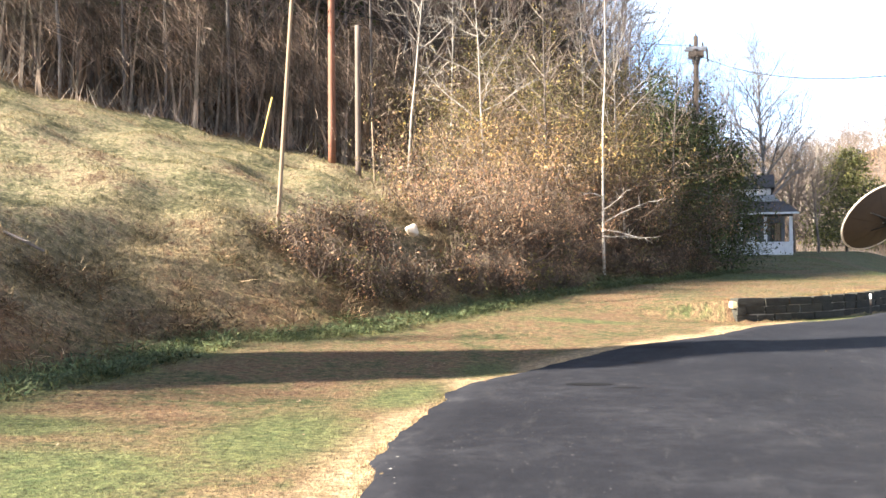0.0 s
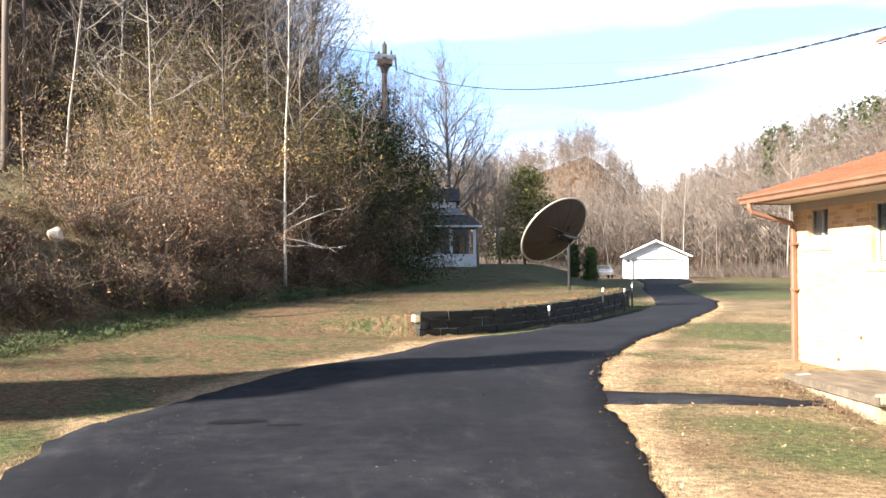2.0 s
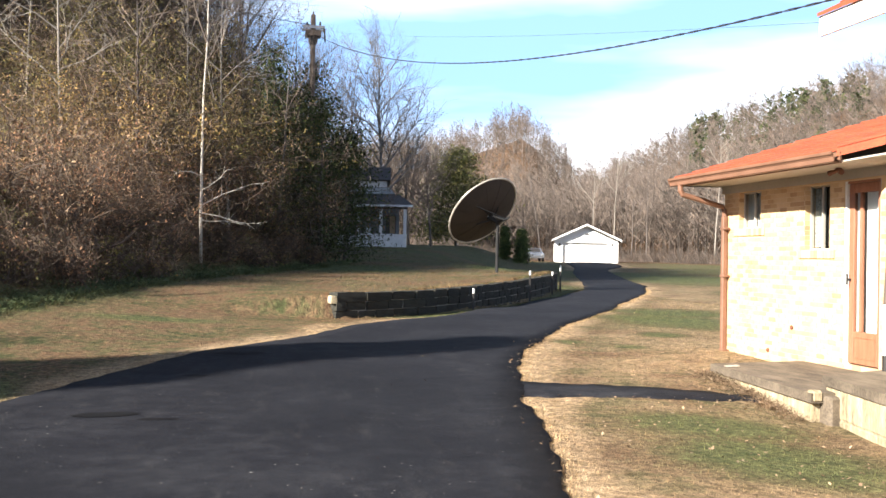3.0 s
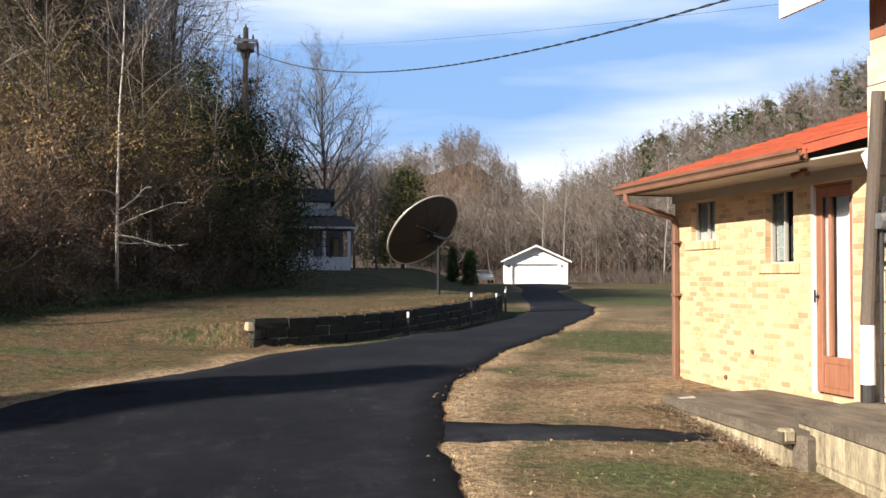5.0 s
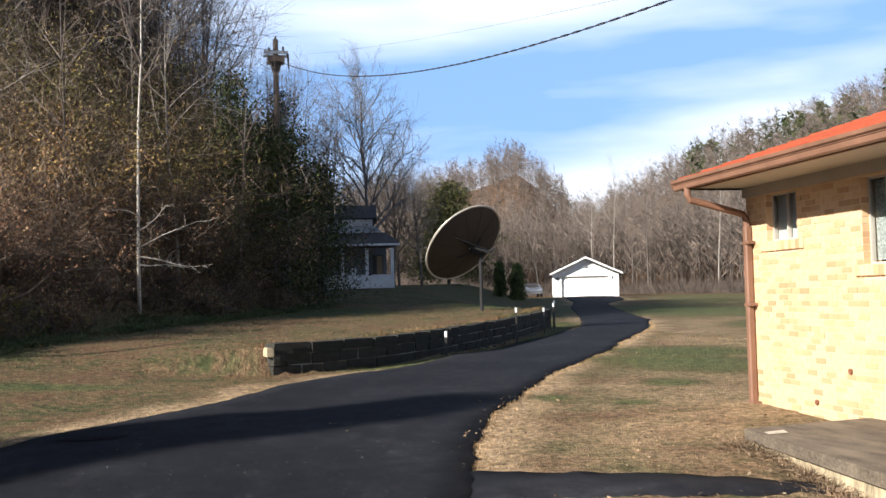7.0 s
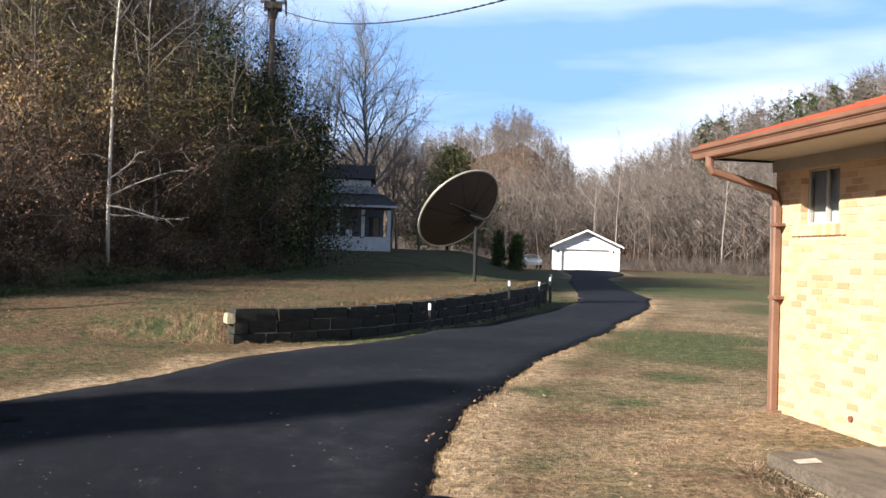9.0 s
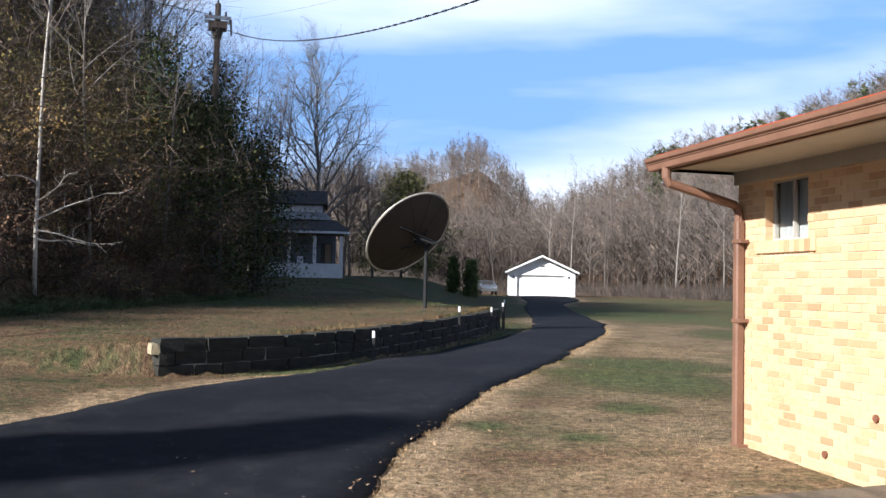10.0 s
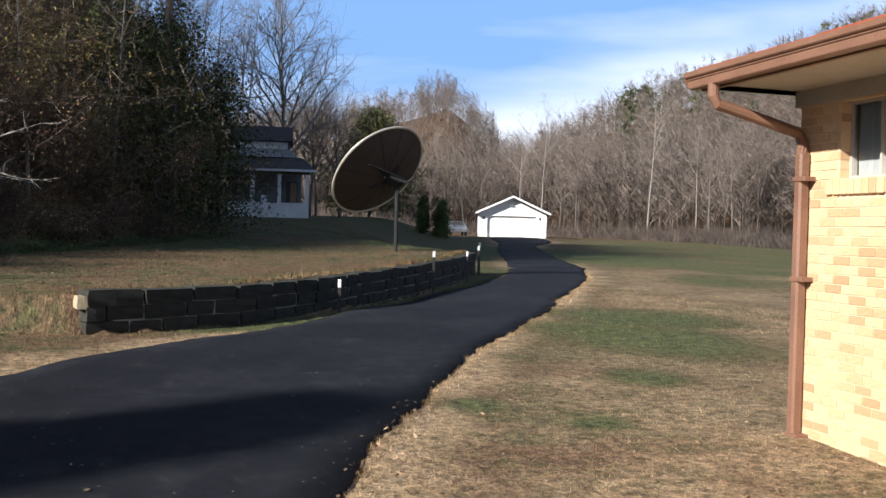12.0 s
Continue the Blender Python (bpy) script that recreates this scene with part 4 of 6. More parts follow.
paper = part("paper_scrap", Build().add([(8.0, 17.06, 0.205), (8.2, 17.09, 0.205), (8.21, 17.19, 0.214), (8.02, 17.18, 0.206), (8.0, 17.06, 0.209), (8.2, 17.09, 0.209), (8.21, 17.19, 0.218), (8.02, 17.18, 0.210)], [(4, 5, 6, 7), (0, 3, 2, 1), (0, 1, 5, 4), (1, 2, 6, 5), (2, 3, 7, 6), (3, 0, 4, 7)]), M_ROCK)
tagged(paper, "crumpled tan paper scrap lying on the porch slab", "litter")
# ---- stakes along the retaining wall ----
def stake(x, y, top, base):
    s = thing("marker_stake", "dark steel stake with a white top against the retaining wall", "stake", "wall stakes")
    part("shaft", Build().box(x - 0.022, x + 0.022, y - 0.02, y + 0.02, base - 0.1, top - 0.09), M_DARK, s)
    part("white_top", Build().box(x - 0.025, x + 0.025, y - 0.023, y + 0.023, top - 0.09, top + 0.04, None, 0.006), M_WHITE, s, "white painted top")


for x, y, top in ((7.62, 29.2, 0.72), (10.50, 34.0, 1.10), (12.5, 38.0, 1.02), (13.75, 40.9, 1.12), (14.3, 42.5, 1.2)):
    stake(x, y, top, h(x + 0.3, y - 0.2))

# ---- satellite dish ----
dish = thing("satellite_dish", "large brown satellite dish on a steel pole in the lawn", "satellite dish")
axis = Vector((-0.426, 0.676, 0.632)).normalized()
centre = Vector((10.52, 40.05, 3.18))
turn = axis.to_track_quat("Z", "Y").to_matrix().to_4x4()
place = Matrix.Translation(centre) @ turn
R, DEEP = 1.43, 0.33
bowl = Build()
rings, segs = 10, 48
for side, lift in ((0, 0.0), (1, 0.02)):
    for i in range(rings + 1):
        q = max(0.02, i / rings)
        for k in range(segs):
            a = 6.28318 * k / segs
            bowl.v.append(tuple(place @ Vector((R * q * math.cos(a), R * q * math.sin(a), DEEP * (q * q - 1) + lift))))
off = (rings + 1) * segs
for i in range(rings):
    for k in range(segs):
        a, c = i * segs + k, i * segs + (k + 1) % segs
        bowl.f.append((a, a + segs, c + segs, c))
        bowl.f.append((off + a, off + c, off + c + segs, off + a + segs))
part("reflector", bowl, M_DISH, dish, "dark brown ribbed reflector", True)
rim = Build()
ring = [place @ Vector((R * math.cos(6.28318 * k / 64), R * math.sin(6.28318 * k / 64), 0.0)) for k in range(65)]
rim.tube(ring, 0.035, 6, False)
part("rim", rim, M_RIM, dish, "pale metal rim")
for k in range(12):
    a = 6.28318 * k / 12
    pts = [place @ Vector((R * q * math.cos(a), R * q * math.sin(a), DEEP * (q * q - 1) - 0.015)) for q in (0.1, 0.3, 0.5, 0.7, 0.85, 1.0)]
    part("rib", Build().tube(pts, 0.007, 4, False), M_DISH, dish)
pole_x, pole_y = 11.03, 39.9
gz = h(pole_x, pole_y)
top = Vector((pole_x, pole_y, 2.78))
back = place @ Vector((0, 0, -DEEP - 0.02))
part("pole", Build().tube([(pole_x, pole_y, gz - 0.1), tuple(top)], 0.055, 12), M_TYRE, dish, "dark steel pole")
mnt = Build().tube([top - Vector((0, 0, 0.3)), top, back], [0.07, 0.07, 0.09], 8)
for a in (0.6, 2.2, 3.8, 5.4):
    p = place @ Vector((0.5 * math.cos(a), 0.5 * math.sin(a), DEEP * (0.15 - 1) - 0.02))
    mnt.tube([back + (top - back) * 0.5, p], 0.022, 6)
hub = back + Vector((-0.05, 0, 0.30))
mnt.tube([hub, back + Vector((0.12, -0.22, 0.02)), top + Vector((0.16, -0.28, 0.08)), top + Vector((0.36, -0.22, 0.14))], [0.03, 0.04, 0.04, 0.03], 6)
mnt.tube([top + Vector((0.16, -0.28, 0.08)), top], 0.05, 6)
part("mount", mnt, M_TYRE, dish, "dark tubular mount")
part("actuator", Build().tube([top + Vector((0.25, -0.12, 0.12)), place @ Vector((0.75, 0.35, DEEP * (0.27 - 1) - 0.03))], [0.035, 0.02], 8).tube([top + Vector((0, 0, -0.05)), top + Vector((0.42, -0.16, 0.22))], 0.03, 8), M_TYRE, dish, "dark actuator arm")

# ---- garage ----
GA = pose(38.45, 106.2, 1.02, 0, 0, -17)
garage = thing("garage", "white two-car garage with a closed door and a low gable roof", "garage", at=GA)
GW, GH, GP, GD = 3.37, 2.55, 4.05, 7.5  # half width, eave, ridge, depth
front_g = Build()
DW0, DW1, DH = -2.52, 2.30, 2.14
n = 0
for zz in np.arange(0, GH, 0.2):
    z1_ = min(zz + 0.196, GH)
    spans = ((-GW, DW0 - 0.08), (DW1 + 0.08, GW)) if zz < DH + 0.02 else ((-GW, GW),)
    for a, c in spans:
        front_g.box(a, c, 0, 0.10, zz, z1_).add([(a, -0.018, zz), (c, -0.018, zz), (c, 0.0, z1_), (a, 0.0, z1_)], [(0, 1, 2, 3)])
front_g.box(-GW, GW, 0.1, 0.3, DH + 0.08, GH)
front_g.add([(-GW, 0, GH), (GW, 0, GH), (0, 0, GP), (-GW, 0.1, GH), (GW, 0.1, GH), (0, 0.1, GP)], [(0, 1, 2), (5, 4, 3)])
part("front_wall", front_g, M_SIDING, garage, "white lapped siding")
part("side_wall", Build().box(-GW, -GW + 0.1, 0.1, GD, 0, GH).box(GW - 0.1, GW, 0.1, GD, 0, GH).box(-GW + 0.1, GW - 0.1, GD - 0.1, GD, 0, GH), M_SIDING, garage)
gd = part("garage_door", Build().box(DW0, DW1, 0.24, 0.28, 0.0, 0.02), M_WHITE, garage, "white sectional garage door")
for k in range(4):
    part("panel", Build().box(DW0, DW1, 0.24, 0.28, 0.02 + k * 0.53, 0.02 + (k + 1) * 0.53 - 0.012, None, 0.006), M_WHITE, gd)
part("door_trim", Build().box(DW0 - 0.08, DW0, -0.02, 0.1, 0, DH + 0.08).box(DW1, DW1 + 0.08, -0.02, 0.3, 0, DH + 0.08).box(DW0, DW1, -0.02, 0.3, DH + 0.01, DH + 0.08), M_WHITE, garage)
ro = Build()
ov = 0.35
for s in (-1, 1):
    slope = (GP - GH) / GW
    e = (s * (GW + ov), GH - ov * slope + 0.06)
    ro.add([(e[0], -0.75, e[1]), (0, -0.75, GP + 0.1), (0, GD + 0.3, GP + 0.1), (e[0], GD + 0.3, e[1]), (e[0], -0.75, e[1] - 0.12), (0, -0.75, GP - 0.02), (0, GD + 0.3, GP - 0.02), (e[0], GD + 0.3, e[1] - 0.12)],
           [(0, 1, 2, 3), (7, 6, 5, 4), (0, 3, 7, 4)])
part("roof", ro, M_SHINGLE, garage, "dark shingle roof")
tr = Build()
for s in (-1, 1):
    slope = (GP - GH) / GW
    e = (s * (GW + ov), GH - ov * slope + 0.06)
    tr.add([(e[0], -0.76, e[1] + 0.03), (0, -0.76, GP + 0.13), (0, -0.76, GP - 0.06), (e[0], -0.76, e[1] - 0.16), (e[0], -0.73, e[1] + 0.03), (0, -0.73, GP + 0.13), (0, -0.73, GP - 0.06), (e[0], -0.73, e[1] - 0.16)], [(0, 1, 2, 3), (7, 6, 5, 4), (0, 4, 5, 1), (3, 2, 6, 7)])
part("rake_trim", tr, M_WHITE, garage, "white rake boards")
# dark wood colour paints the shadow line under the white rake
for s in (-1, 1):
    e = (s * (GW + ov), GH - ov * (GP - GH) / GW + 0.06)
    part("soffit_board", Build().add([(e[0], -0.72, e[1] - 0.13), (0, -0.72, GP - 0.03), (0, 0.0, GP - 0.03), (e[0], 0.0, e[1] - 0.13)], [(0, 1, 2, 3)]), M_OLDPOLE, garage, "soffit boards coloured dark for shade")
part("gable_light", Build().box(-0.18, 0.18, -0.1, -0.02, 3.05, 3.17).tube([(-0.1, -0.1, 3.1), (-0.16, -0.22, 3.2)], 0.05, 6).tube([(0.1, -0.1, 3.1), (0.16, -0.22, 3.2)], 0.05, 6), M_STEEL, garage, "twin security light")
for xx in (DW0 - 0.35, DW1 + 0.4):
    part("wall_lamp", Build().box(xx - 0.06, xx + 0.06, -0.12, -0.02, 1.85, 2.1, None, 0.01), M_DARK, garage, "small dark wall lamp")

# ---- parked car by the garage ----
car = thing("parked_car", "silver car parked beside the white garage", "car", at=GA @ pose(-5.6, 3.0, 0.1, 0, 0, 8))
body = Build()
prof = [(-2.1, 0.35), (-2.15, 0.62), (-2.0, 0.86), (-1.0, 0.98), (-0.35, 1.42), (0.95, 1.45), (1.75, 1.02), (2.1, 0.95), (2.15, 0.4)]
m_ = len(prof)
for w_ in (-0.84, 0.84):
    tuck = lambda z: 0.80 if z > 1.2 else 1.0
    body.v.extend([(w_ * tuck(z), y, z) for y, z in prof])
body.f = [tuple(range(m_)), tuple(range(m_, 2 * m_))[::-1]] + [(k, k + m_, (k + 1) % m_ + m_, (k + 1) % m_) for k in range(m_)]
part("body", body, M_CARPAINT, car, "silver car body")
part("windscreen", Build().add([(-0.62, -0.93, 1.03), (0.62, -0.93, 1.03), (0.58, -0.40, 1.40), (-0.58, -0.40, 1.40)], [(0, 1, 2, 3)]), M_DARK, car, "dark windscreen")
for s in (-1, 1):
    part("headlight", Build().box(s * 0.62 - 0.16, s * 0.62 + 0.16, -2.17, -2.05, 0.62, 0.76, None, 0.02), M_STEEL, car)
    for yy in (-1.35, 1.35):
        part("wheel", Build().tube([(s * 0.70, yy, 0.3), (s * 0.88, yy, 0.3)], 0.32, 16), M_TYRE, car)

# ---- cabin behind the thicket ----
CA = pose(13.7, 75.5, 2.12, 0, 0, -8)
cabin = thing("cabin", "old shaded cabin with a white-walled porch and a dark roof", "cabin", at=CA)
part("porch_wall", Build().box(-5.0, 0, 0, 0.15, 0.0, 0.86).box(-0.15, 0, 0.15, 2.6, 0.0, 0.86), M_CABINWHITE, cabin, "white low porch wall")
part("porch_rail", Build().box(-5.02, 0.03, -0.03, 0.18, 0.86, 0.93), M_CABINWHITE, cabin)
for xx in (-0.13, -1.85, -3.5):
    part("porch_post", Build().box(xx - 0.11, xx + 0.11, 0.02, 0.22, 0.93, 2.72), M_CABINWHITE, cabin)
part("porch_floor", Build().box(-5.0, -0.16, 0.16, 2.6, 0.0, 0.25), M_SLAB, cabin)
part("porch_beam", Build().box(-5.0, 0.02, 0.0, 0.2, 2.72, 2.90), M_DARK, cabin)
part("eave_board", Build().box(-5.2, 0.42, -0.42, -0.36, 2.88, 3.02), M_CABINWHITE, cabin, "white eave board")
part("porch_roof", Build().add([(-5.2, -0.36, 2.9), (0.42, -0.36, 2.9), (-0.5, 2.8, 3.85), (-5.2, 2.8, 3.85), (-5.2, -0.36, 3.02), (0.42, -0.36, 3.02), (-0.5, 2.8, 3.97), (-5.2, 2.8, 3.97)], [(0, 3, 2, 1), (4, 5, 6, 7), (0, 1, 5, 4), (1, 2, 6, 5), (3, 0, 4, 7)]), M_SHINGLE, cabin, "dark low porch roof")
part("body_wall", Build().box(-5.0, -0.5, 2.6, 7.5, 0.0, 3.9), M_CABIN, cabin, "board walls coloured dark for the porch's shade")
part("upper_wall", Build().box(-5.0, -1.35, 3.0, 7.0, 3.9, 5.05), M_CABINWHITE, cabin, "white upper storey")
part("upper_trim", Build().box(-5.05, -1.3, 2.96, 3.0, 4.95, 5.06).box(-1.43, -1.3, 2.94, 3.0, 3.9, 4.95), M_DARK, cabin)
part("valley_roof", Build().add([(-5.0, 2.3, 3.95), (-0.8, 2.3, 3.95), (-1.3, 2.98, 4.5), (-5.0, 2.98, 4.5)], [(0, 1, 2, 3)]), M_FADED, cabin, "pale worn roof below the upper storey")
win = part("window", Build().box(-1.62, -0.62, 2.52, 2.56, 0.98, 2.42).box(-1.62, -1.5, 2.48, 2.52, 0.98, 2.42).box(-0.74, -0.62, 2.48, 2.52, 0.98, 2.42), M_CABIN, cabin, "pale window frame")
part("window_glass", Build().box(-1.5, -0.74, 2.49, 2.515, 1.04, 2.36), M_DARK, win, "dark glass")
part("curtain", Build().box(-1.2, -0.8, 2.475, 2.488, 1.04, 2.3), M_PALEPOLE, cabin, "tan curtain")
part("yard_chair", Build().box(-3.0, -2.6, 0.5, 0.9, 0.25, 0.95, None, 0.05).box(-3.0, -2.6, 0.85, 0.95, 0.95, 1.4, None, 0.03), M_CABINWHITE, cabin, "pale chair on the porch")
part("roof", Build().add([(-5.2, 2.5, 5.0), (-1.15, 2.5, 5.0), (-1.15, 5.0, 6.15), (-5.2, 5.0, 6.15), (-5.2, 7.6, 5.0), (-1.15, 7.6, 5.0)], [(0, 1, 2, 3), (3, 2, 5, 4)]).add([(-1.15, 2.5, 5.0), (-1.15, 7.6, 5.0), (-1.15, 5.0, 6.15)], [(0, 1, 2)]), M_SHINGLE, cabin, "dark shingle roof")

# ---- poles, stakes and wires ----
def pole(name, label, x, y, top, r0, r1, mat, lean=(0, 0), z0=None, category="pole"):
    z0 = h(x, y) if z0 is None else z0
    p = thing(name, label, category)
    n = 7
    pts = [(x + lean[0] * k / n, y + lean[1] * k / n, z0 - 0.3 + (top - z0 + 0.3) * k / n) for k in range(n + 1)]
    part("shaft", Build().tube(pts, [r0 + (r1 - r0) * k / n for k in range(n + 1)], 10), mat, p, smooth=True)
    return p


brown = pole("utility_pole", "reddish-brown treated utility pole at the field's edge", -9.36, 38.67, 15.5, 0.15, 0.11, M_POLE)
part("crossarm", Build().box(-10.5, -8.2, 38.58, 38.68, 14.6, 14.72), M_OLDPOLE, brown, "grey wooden crossarm")
pole("pole_stub", "cut-off grey wooden pole at the field's edge", -8.05, 37.6, 10.4, 0.11, 0.10, M_OLDPOLE)
pole("fence_stake", "thin pale stake by the trees", -7.4, 37.5, 6.8, 0.035, 0.03, M_PALEPOLE, (-0.1, 0), category="stake")
pole("guy_guard", "leaning yellow guy-wire guard at the field's edge", -11.6, 36.8, 7.75, 0.03, 0.03, two_tone("yellow_plastic", (0.5, 0.36, 0.08), (0.66, 0.5, 0.14), 3.0, 0.5, 40.0, 0.0), (0.5, 0.1), category="stake")
pole("leaning_pole", "slender pale leaning pole in the weeds of the bank", -6.41, 24.0, 10.2, 0.054, 0.038, M_PALEPOLE, (0.52, 0.1))
tp = pole("utility_pole", "dark utility pole with a small transformer above the thicket", 4.96, 48.8, 11.95, 0.14, 0.11, M_OLDPOLE)
part("head_box", Build().box(4.62, 5.30, 48.5, 49.1, 10.98, 11.24, None, 0.02), M_OLDPOLE, tp, "weathered wooden box at the pole's head")
part("crossarm", Build().box(4.48, 5.44, 48.44, 48.52, 11.30, 11.42, None, 0.01), M_STEEL, tp, "pale crossarm")
part("crossarm", Build().box(4.48, 5.44, 49.08, 49.16, 11.30, 11.42, None, 0.01), M_STEEL, tp)
part("bracket", Build().tube([(4.96, 48.8, 10.62), (4.96, 48.8, 10.98)], [0.14, 0.24], 10), M_DARK, tp, "dark flared bracket")
part("insulator", Build().tube([(5.24, 48.5, 11.42), (5.24, 48.5, 11.60)], [0.05, 0.035], 8), M_DARK, tp)
part("insulator", Build().tube([(4.68, 48.5, 11.42), (4.68, 48.5, 11.56)], [0.05, 0.035], 8), M_DARK, tp)
part("pole_cap", Build().tube([(4.96, 48.8, 11.9), (4.96, 48.8, 12.1)], [0.05, 0.03], 8), M_DARK, tp)
part("hanging_fuse", Build().tube([(5.42, 48.5, 11.3), (5.46, 48.45, 10.7)], [0.05, 0.03], 8), M_DARK, tp, "dark fuse hanging below the arm")


def wire(label, a, c, sag, r, strands=1):
    """A hanging wire; a twisted cable has several strands wound about each other."""
    n = 40 if strands == 1 else 640
    b = Build()
    for j in range(strands):
        pts = []
        for k in range(n + 1):
            u = k / n
            ph = 6.28318 * (j / strands + u * 42)
            off_ = 0.0 if strands == 1 else r * 1.05
            pts.append((a[0] + (c[0] - a[0]) * u + off_ * math.cos(ph), a[1] + (c[1] - a[1]) * u, a[2] + (c[2] - a[2]) * u - 4 * sag * u * (1 - u) + off_ * math.sin(ph)))
        b.tube(pts, r, 5)
    tagged(part("overhead_wire", b, M_WIRE), label, "wire", "overhead wires")


wire("thick twisted black service cable from the pole to the house", (4.96, 48.8, 11.15), (9.57, 16.15, 4.88), 1.12, 0.009, 2)
wire("thin black wire from the pole to the house", (4.96, 48.8, 11.31), (9.04, 16.17, 4.42), 0.25, 0.0022)
wire("black wire between two utility poles", (-9.36, 38.67, 12.4), (4.96, 48.8, 11.5), 0.5, 0.014)
wire("thin wire hung from the brown pole along the woods", (-9.36, 38.67, 11.35), (1.5, 52.0, 12.2), 0.35, 0.02)


# ---- boulder, log ----
def rock(name, label, x, y, z, size, seed, mat):
    r = np.random.RandomState(seed)
    bm = bmesh.new()
    bmesh.ops.create_icosphere(bm, subdivisions=3, radius=1.0)
    ph = r.uniform(0, 6.28, 9)
    for q in bm.verts:
        c = q.co.copy()
        s = 1 + 0.16 * math.sin(3 * c.x + ph[0]) * math.sin(2.6 * c.y + ph[1]) + 0.12 * math.sin(4 * c.z + ph[2] + 2 * c.x) + 0.05 * math.sin(9 * c.y + ph[3])
        q.co = Vector((c.x * size[0], c.y * size[1], c.z * size[2])) * s
    b = Build().add([(q.co.x + x, q.co.y + y, q.co.z + z) for q in bm.verts], [tuple(v.index for v in f.verts) for f in bm.faces])
    bm.free()
    return tagged(part(name, b, mat, None), label, "rock")


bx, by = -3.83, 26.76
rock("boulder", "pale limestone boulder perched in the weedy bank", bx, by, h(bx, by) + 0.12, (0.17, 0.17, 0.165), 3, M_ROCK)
log = Build().tube([(-9.5, 18.4, h(-9.5, 18.4) + 0.03), (-9.2, 18.45, h(-9.2, 18.45) + 0.05), (-8.85, 18.6, h(-8.85, 18.6) + 0.08)], [0.025, 0.035, 0.02], 7).tube([(-9.2, 18.45, h(-9.2, 18.45) + 0.05), (-9.0, 18.4, h(-9.0, 18.4) + 0.14)], [0.015, 0.006], 5)
tagged(part("fallen_branch", log, M_BARK), "short dark fallen branch lying in the dry field", "branch")
# ---- trees ----
def grow(r, trunk, twig, p, d, length, radius, level, spec):
    """One limb and, along it, its own limbs."""
    n = spec["segs"][level]
    pts, rad = [p.copy()], [radius]
    q, dd = p.copy(), d.copy()
    for k in range(n):
        dd = (dd + Vector(r.normal(0, spec["wob"][level], 3)) + Vector((0, 0, spec["lift"][level]))).normalized()
        q = q + dd * (length / n)
        pts.append(q.copy())
        rad.append(max(0.004, radius * (1 - (k + 1) / n * spec["taper"][level])))
    (trunk if level == 0 else twig).tube(pts, rad, spec["sides"][level], level == 0)
    if level + 1 >= len(spec["segs"]):
        return
    kids = spec["kids"][level]
    lo = spec["clear"] if level == 0 else 0.2
    for k in range(kids):
        u = lo + (1 - lo) * (k + r.uniform(0, 1)) / kids
        i = min(n - 1, int(u * n))
        f = u * n - i
        base = pts[i].lerp(pts[i + 1], f)
        along = (pts[i + 1] - pts[i]).normalized()
        side = along.cross(Vector(r.normal(0, 1, 3))).normalized()
        a = radians(r.uniform(*spec["angle"][level]))
        nd = along * math.cos(a) + side * math.sin(a)
        ln = length * spec["len"][level] * (1.15 - 0.75 * (u - lo) / (1 - lo) if level == 0 else r.uniform(0.6, 1.1))
        rr_ = min(rad[i] * 0.7, spec["rad"][level])
        grow(r, trunk, twig, base, nd, ln, rr_, level + 1, spec)


BARE = dict(segs=(7, 4, 3, 1), wob=(0.03, 0.10, 0.16, 0.2), lift=(0.02, 0.09, 0.05, 0.03), taper=(0.92, 0.9, 0.9, 0.8), sides=(7, 4, 3, 3), kids=(13, 6, 5), clear=0.35, angle=((35, 65), (30, 60), (25, 60)), len=(0.36, 0.5, 0.55), rad=(0.07, 0.025, 0.012))
CROWN = dict(BARE, segs=(7, 4, 3, 1), wob=(0.04, 0.14, 0.18, 0.2), kids=(15, 10, 7), clear=0.25, angle=((25, 55), (25, 50), (20, 50)), len=(0.52, 0.45, 0.5), rad=(0.13, 0.04, 0.014), lift=(0.02, 0.10, 0.07, 0.04))
SLIM = dict(BARE, kids=(11, 5, 4), clear=0.5, angle=((30, 60), (30, 60), (25, 60)), len=(0.25, 0.5, 0.6), rad=(0.04, 0.016, 0.009))


def tree(name, label, x, y, tall, spec, seed, r0, bark=None, group="", lean=0.02, z=None, crown=None):
    r = np.random.RandomState(seed)
    a, b = Build(), Build()
    d = Vector((r.normal(0, lean), r.normal(0, lean), 1)).normalized()
    grow(r, a, b, Vector((0, 0, -0.3)), d, tall, r0, 0, spec)
    t = thing(name, label, "tree", group, at=(x, y, h(x, y) if z is None else z))
    part("trunk", a, bark or M_BARK, t, smooth=True)
    part("crown", b, crown or (M_TWIG if bark is None else bark), t)
    return t


wood_protos = []
for k in range(7):
    spec = (BARE, SLIM, BARE, CROWN, SLIM, BARE, SLIM)[k]
    tall = (15, 17, 13, 14, 19, 17, 14)[k]
    wood_protos.append(tree("bare_tree", "tall leafless grey-brown tree in the hillside wood", 0, 0, tall, spec, 40 + k, (0.09, 0.075, 0.06, 0.10, 0.085, 0.11, 0.05)[k], None, "hillside wood", 0.03, 0.0))


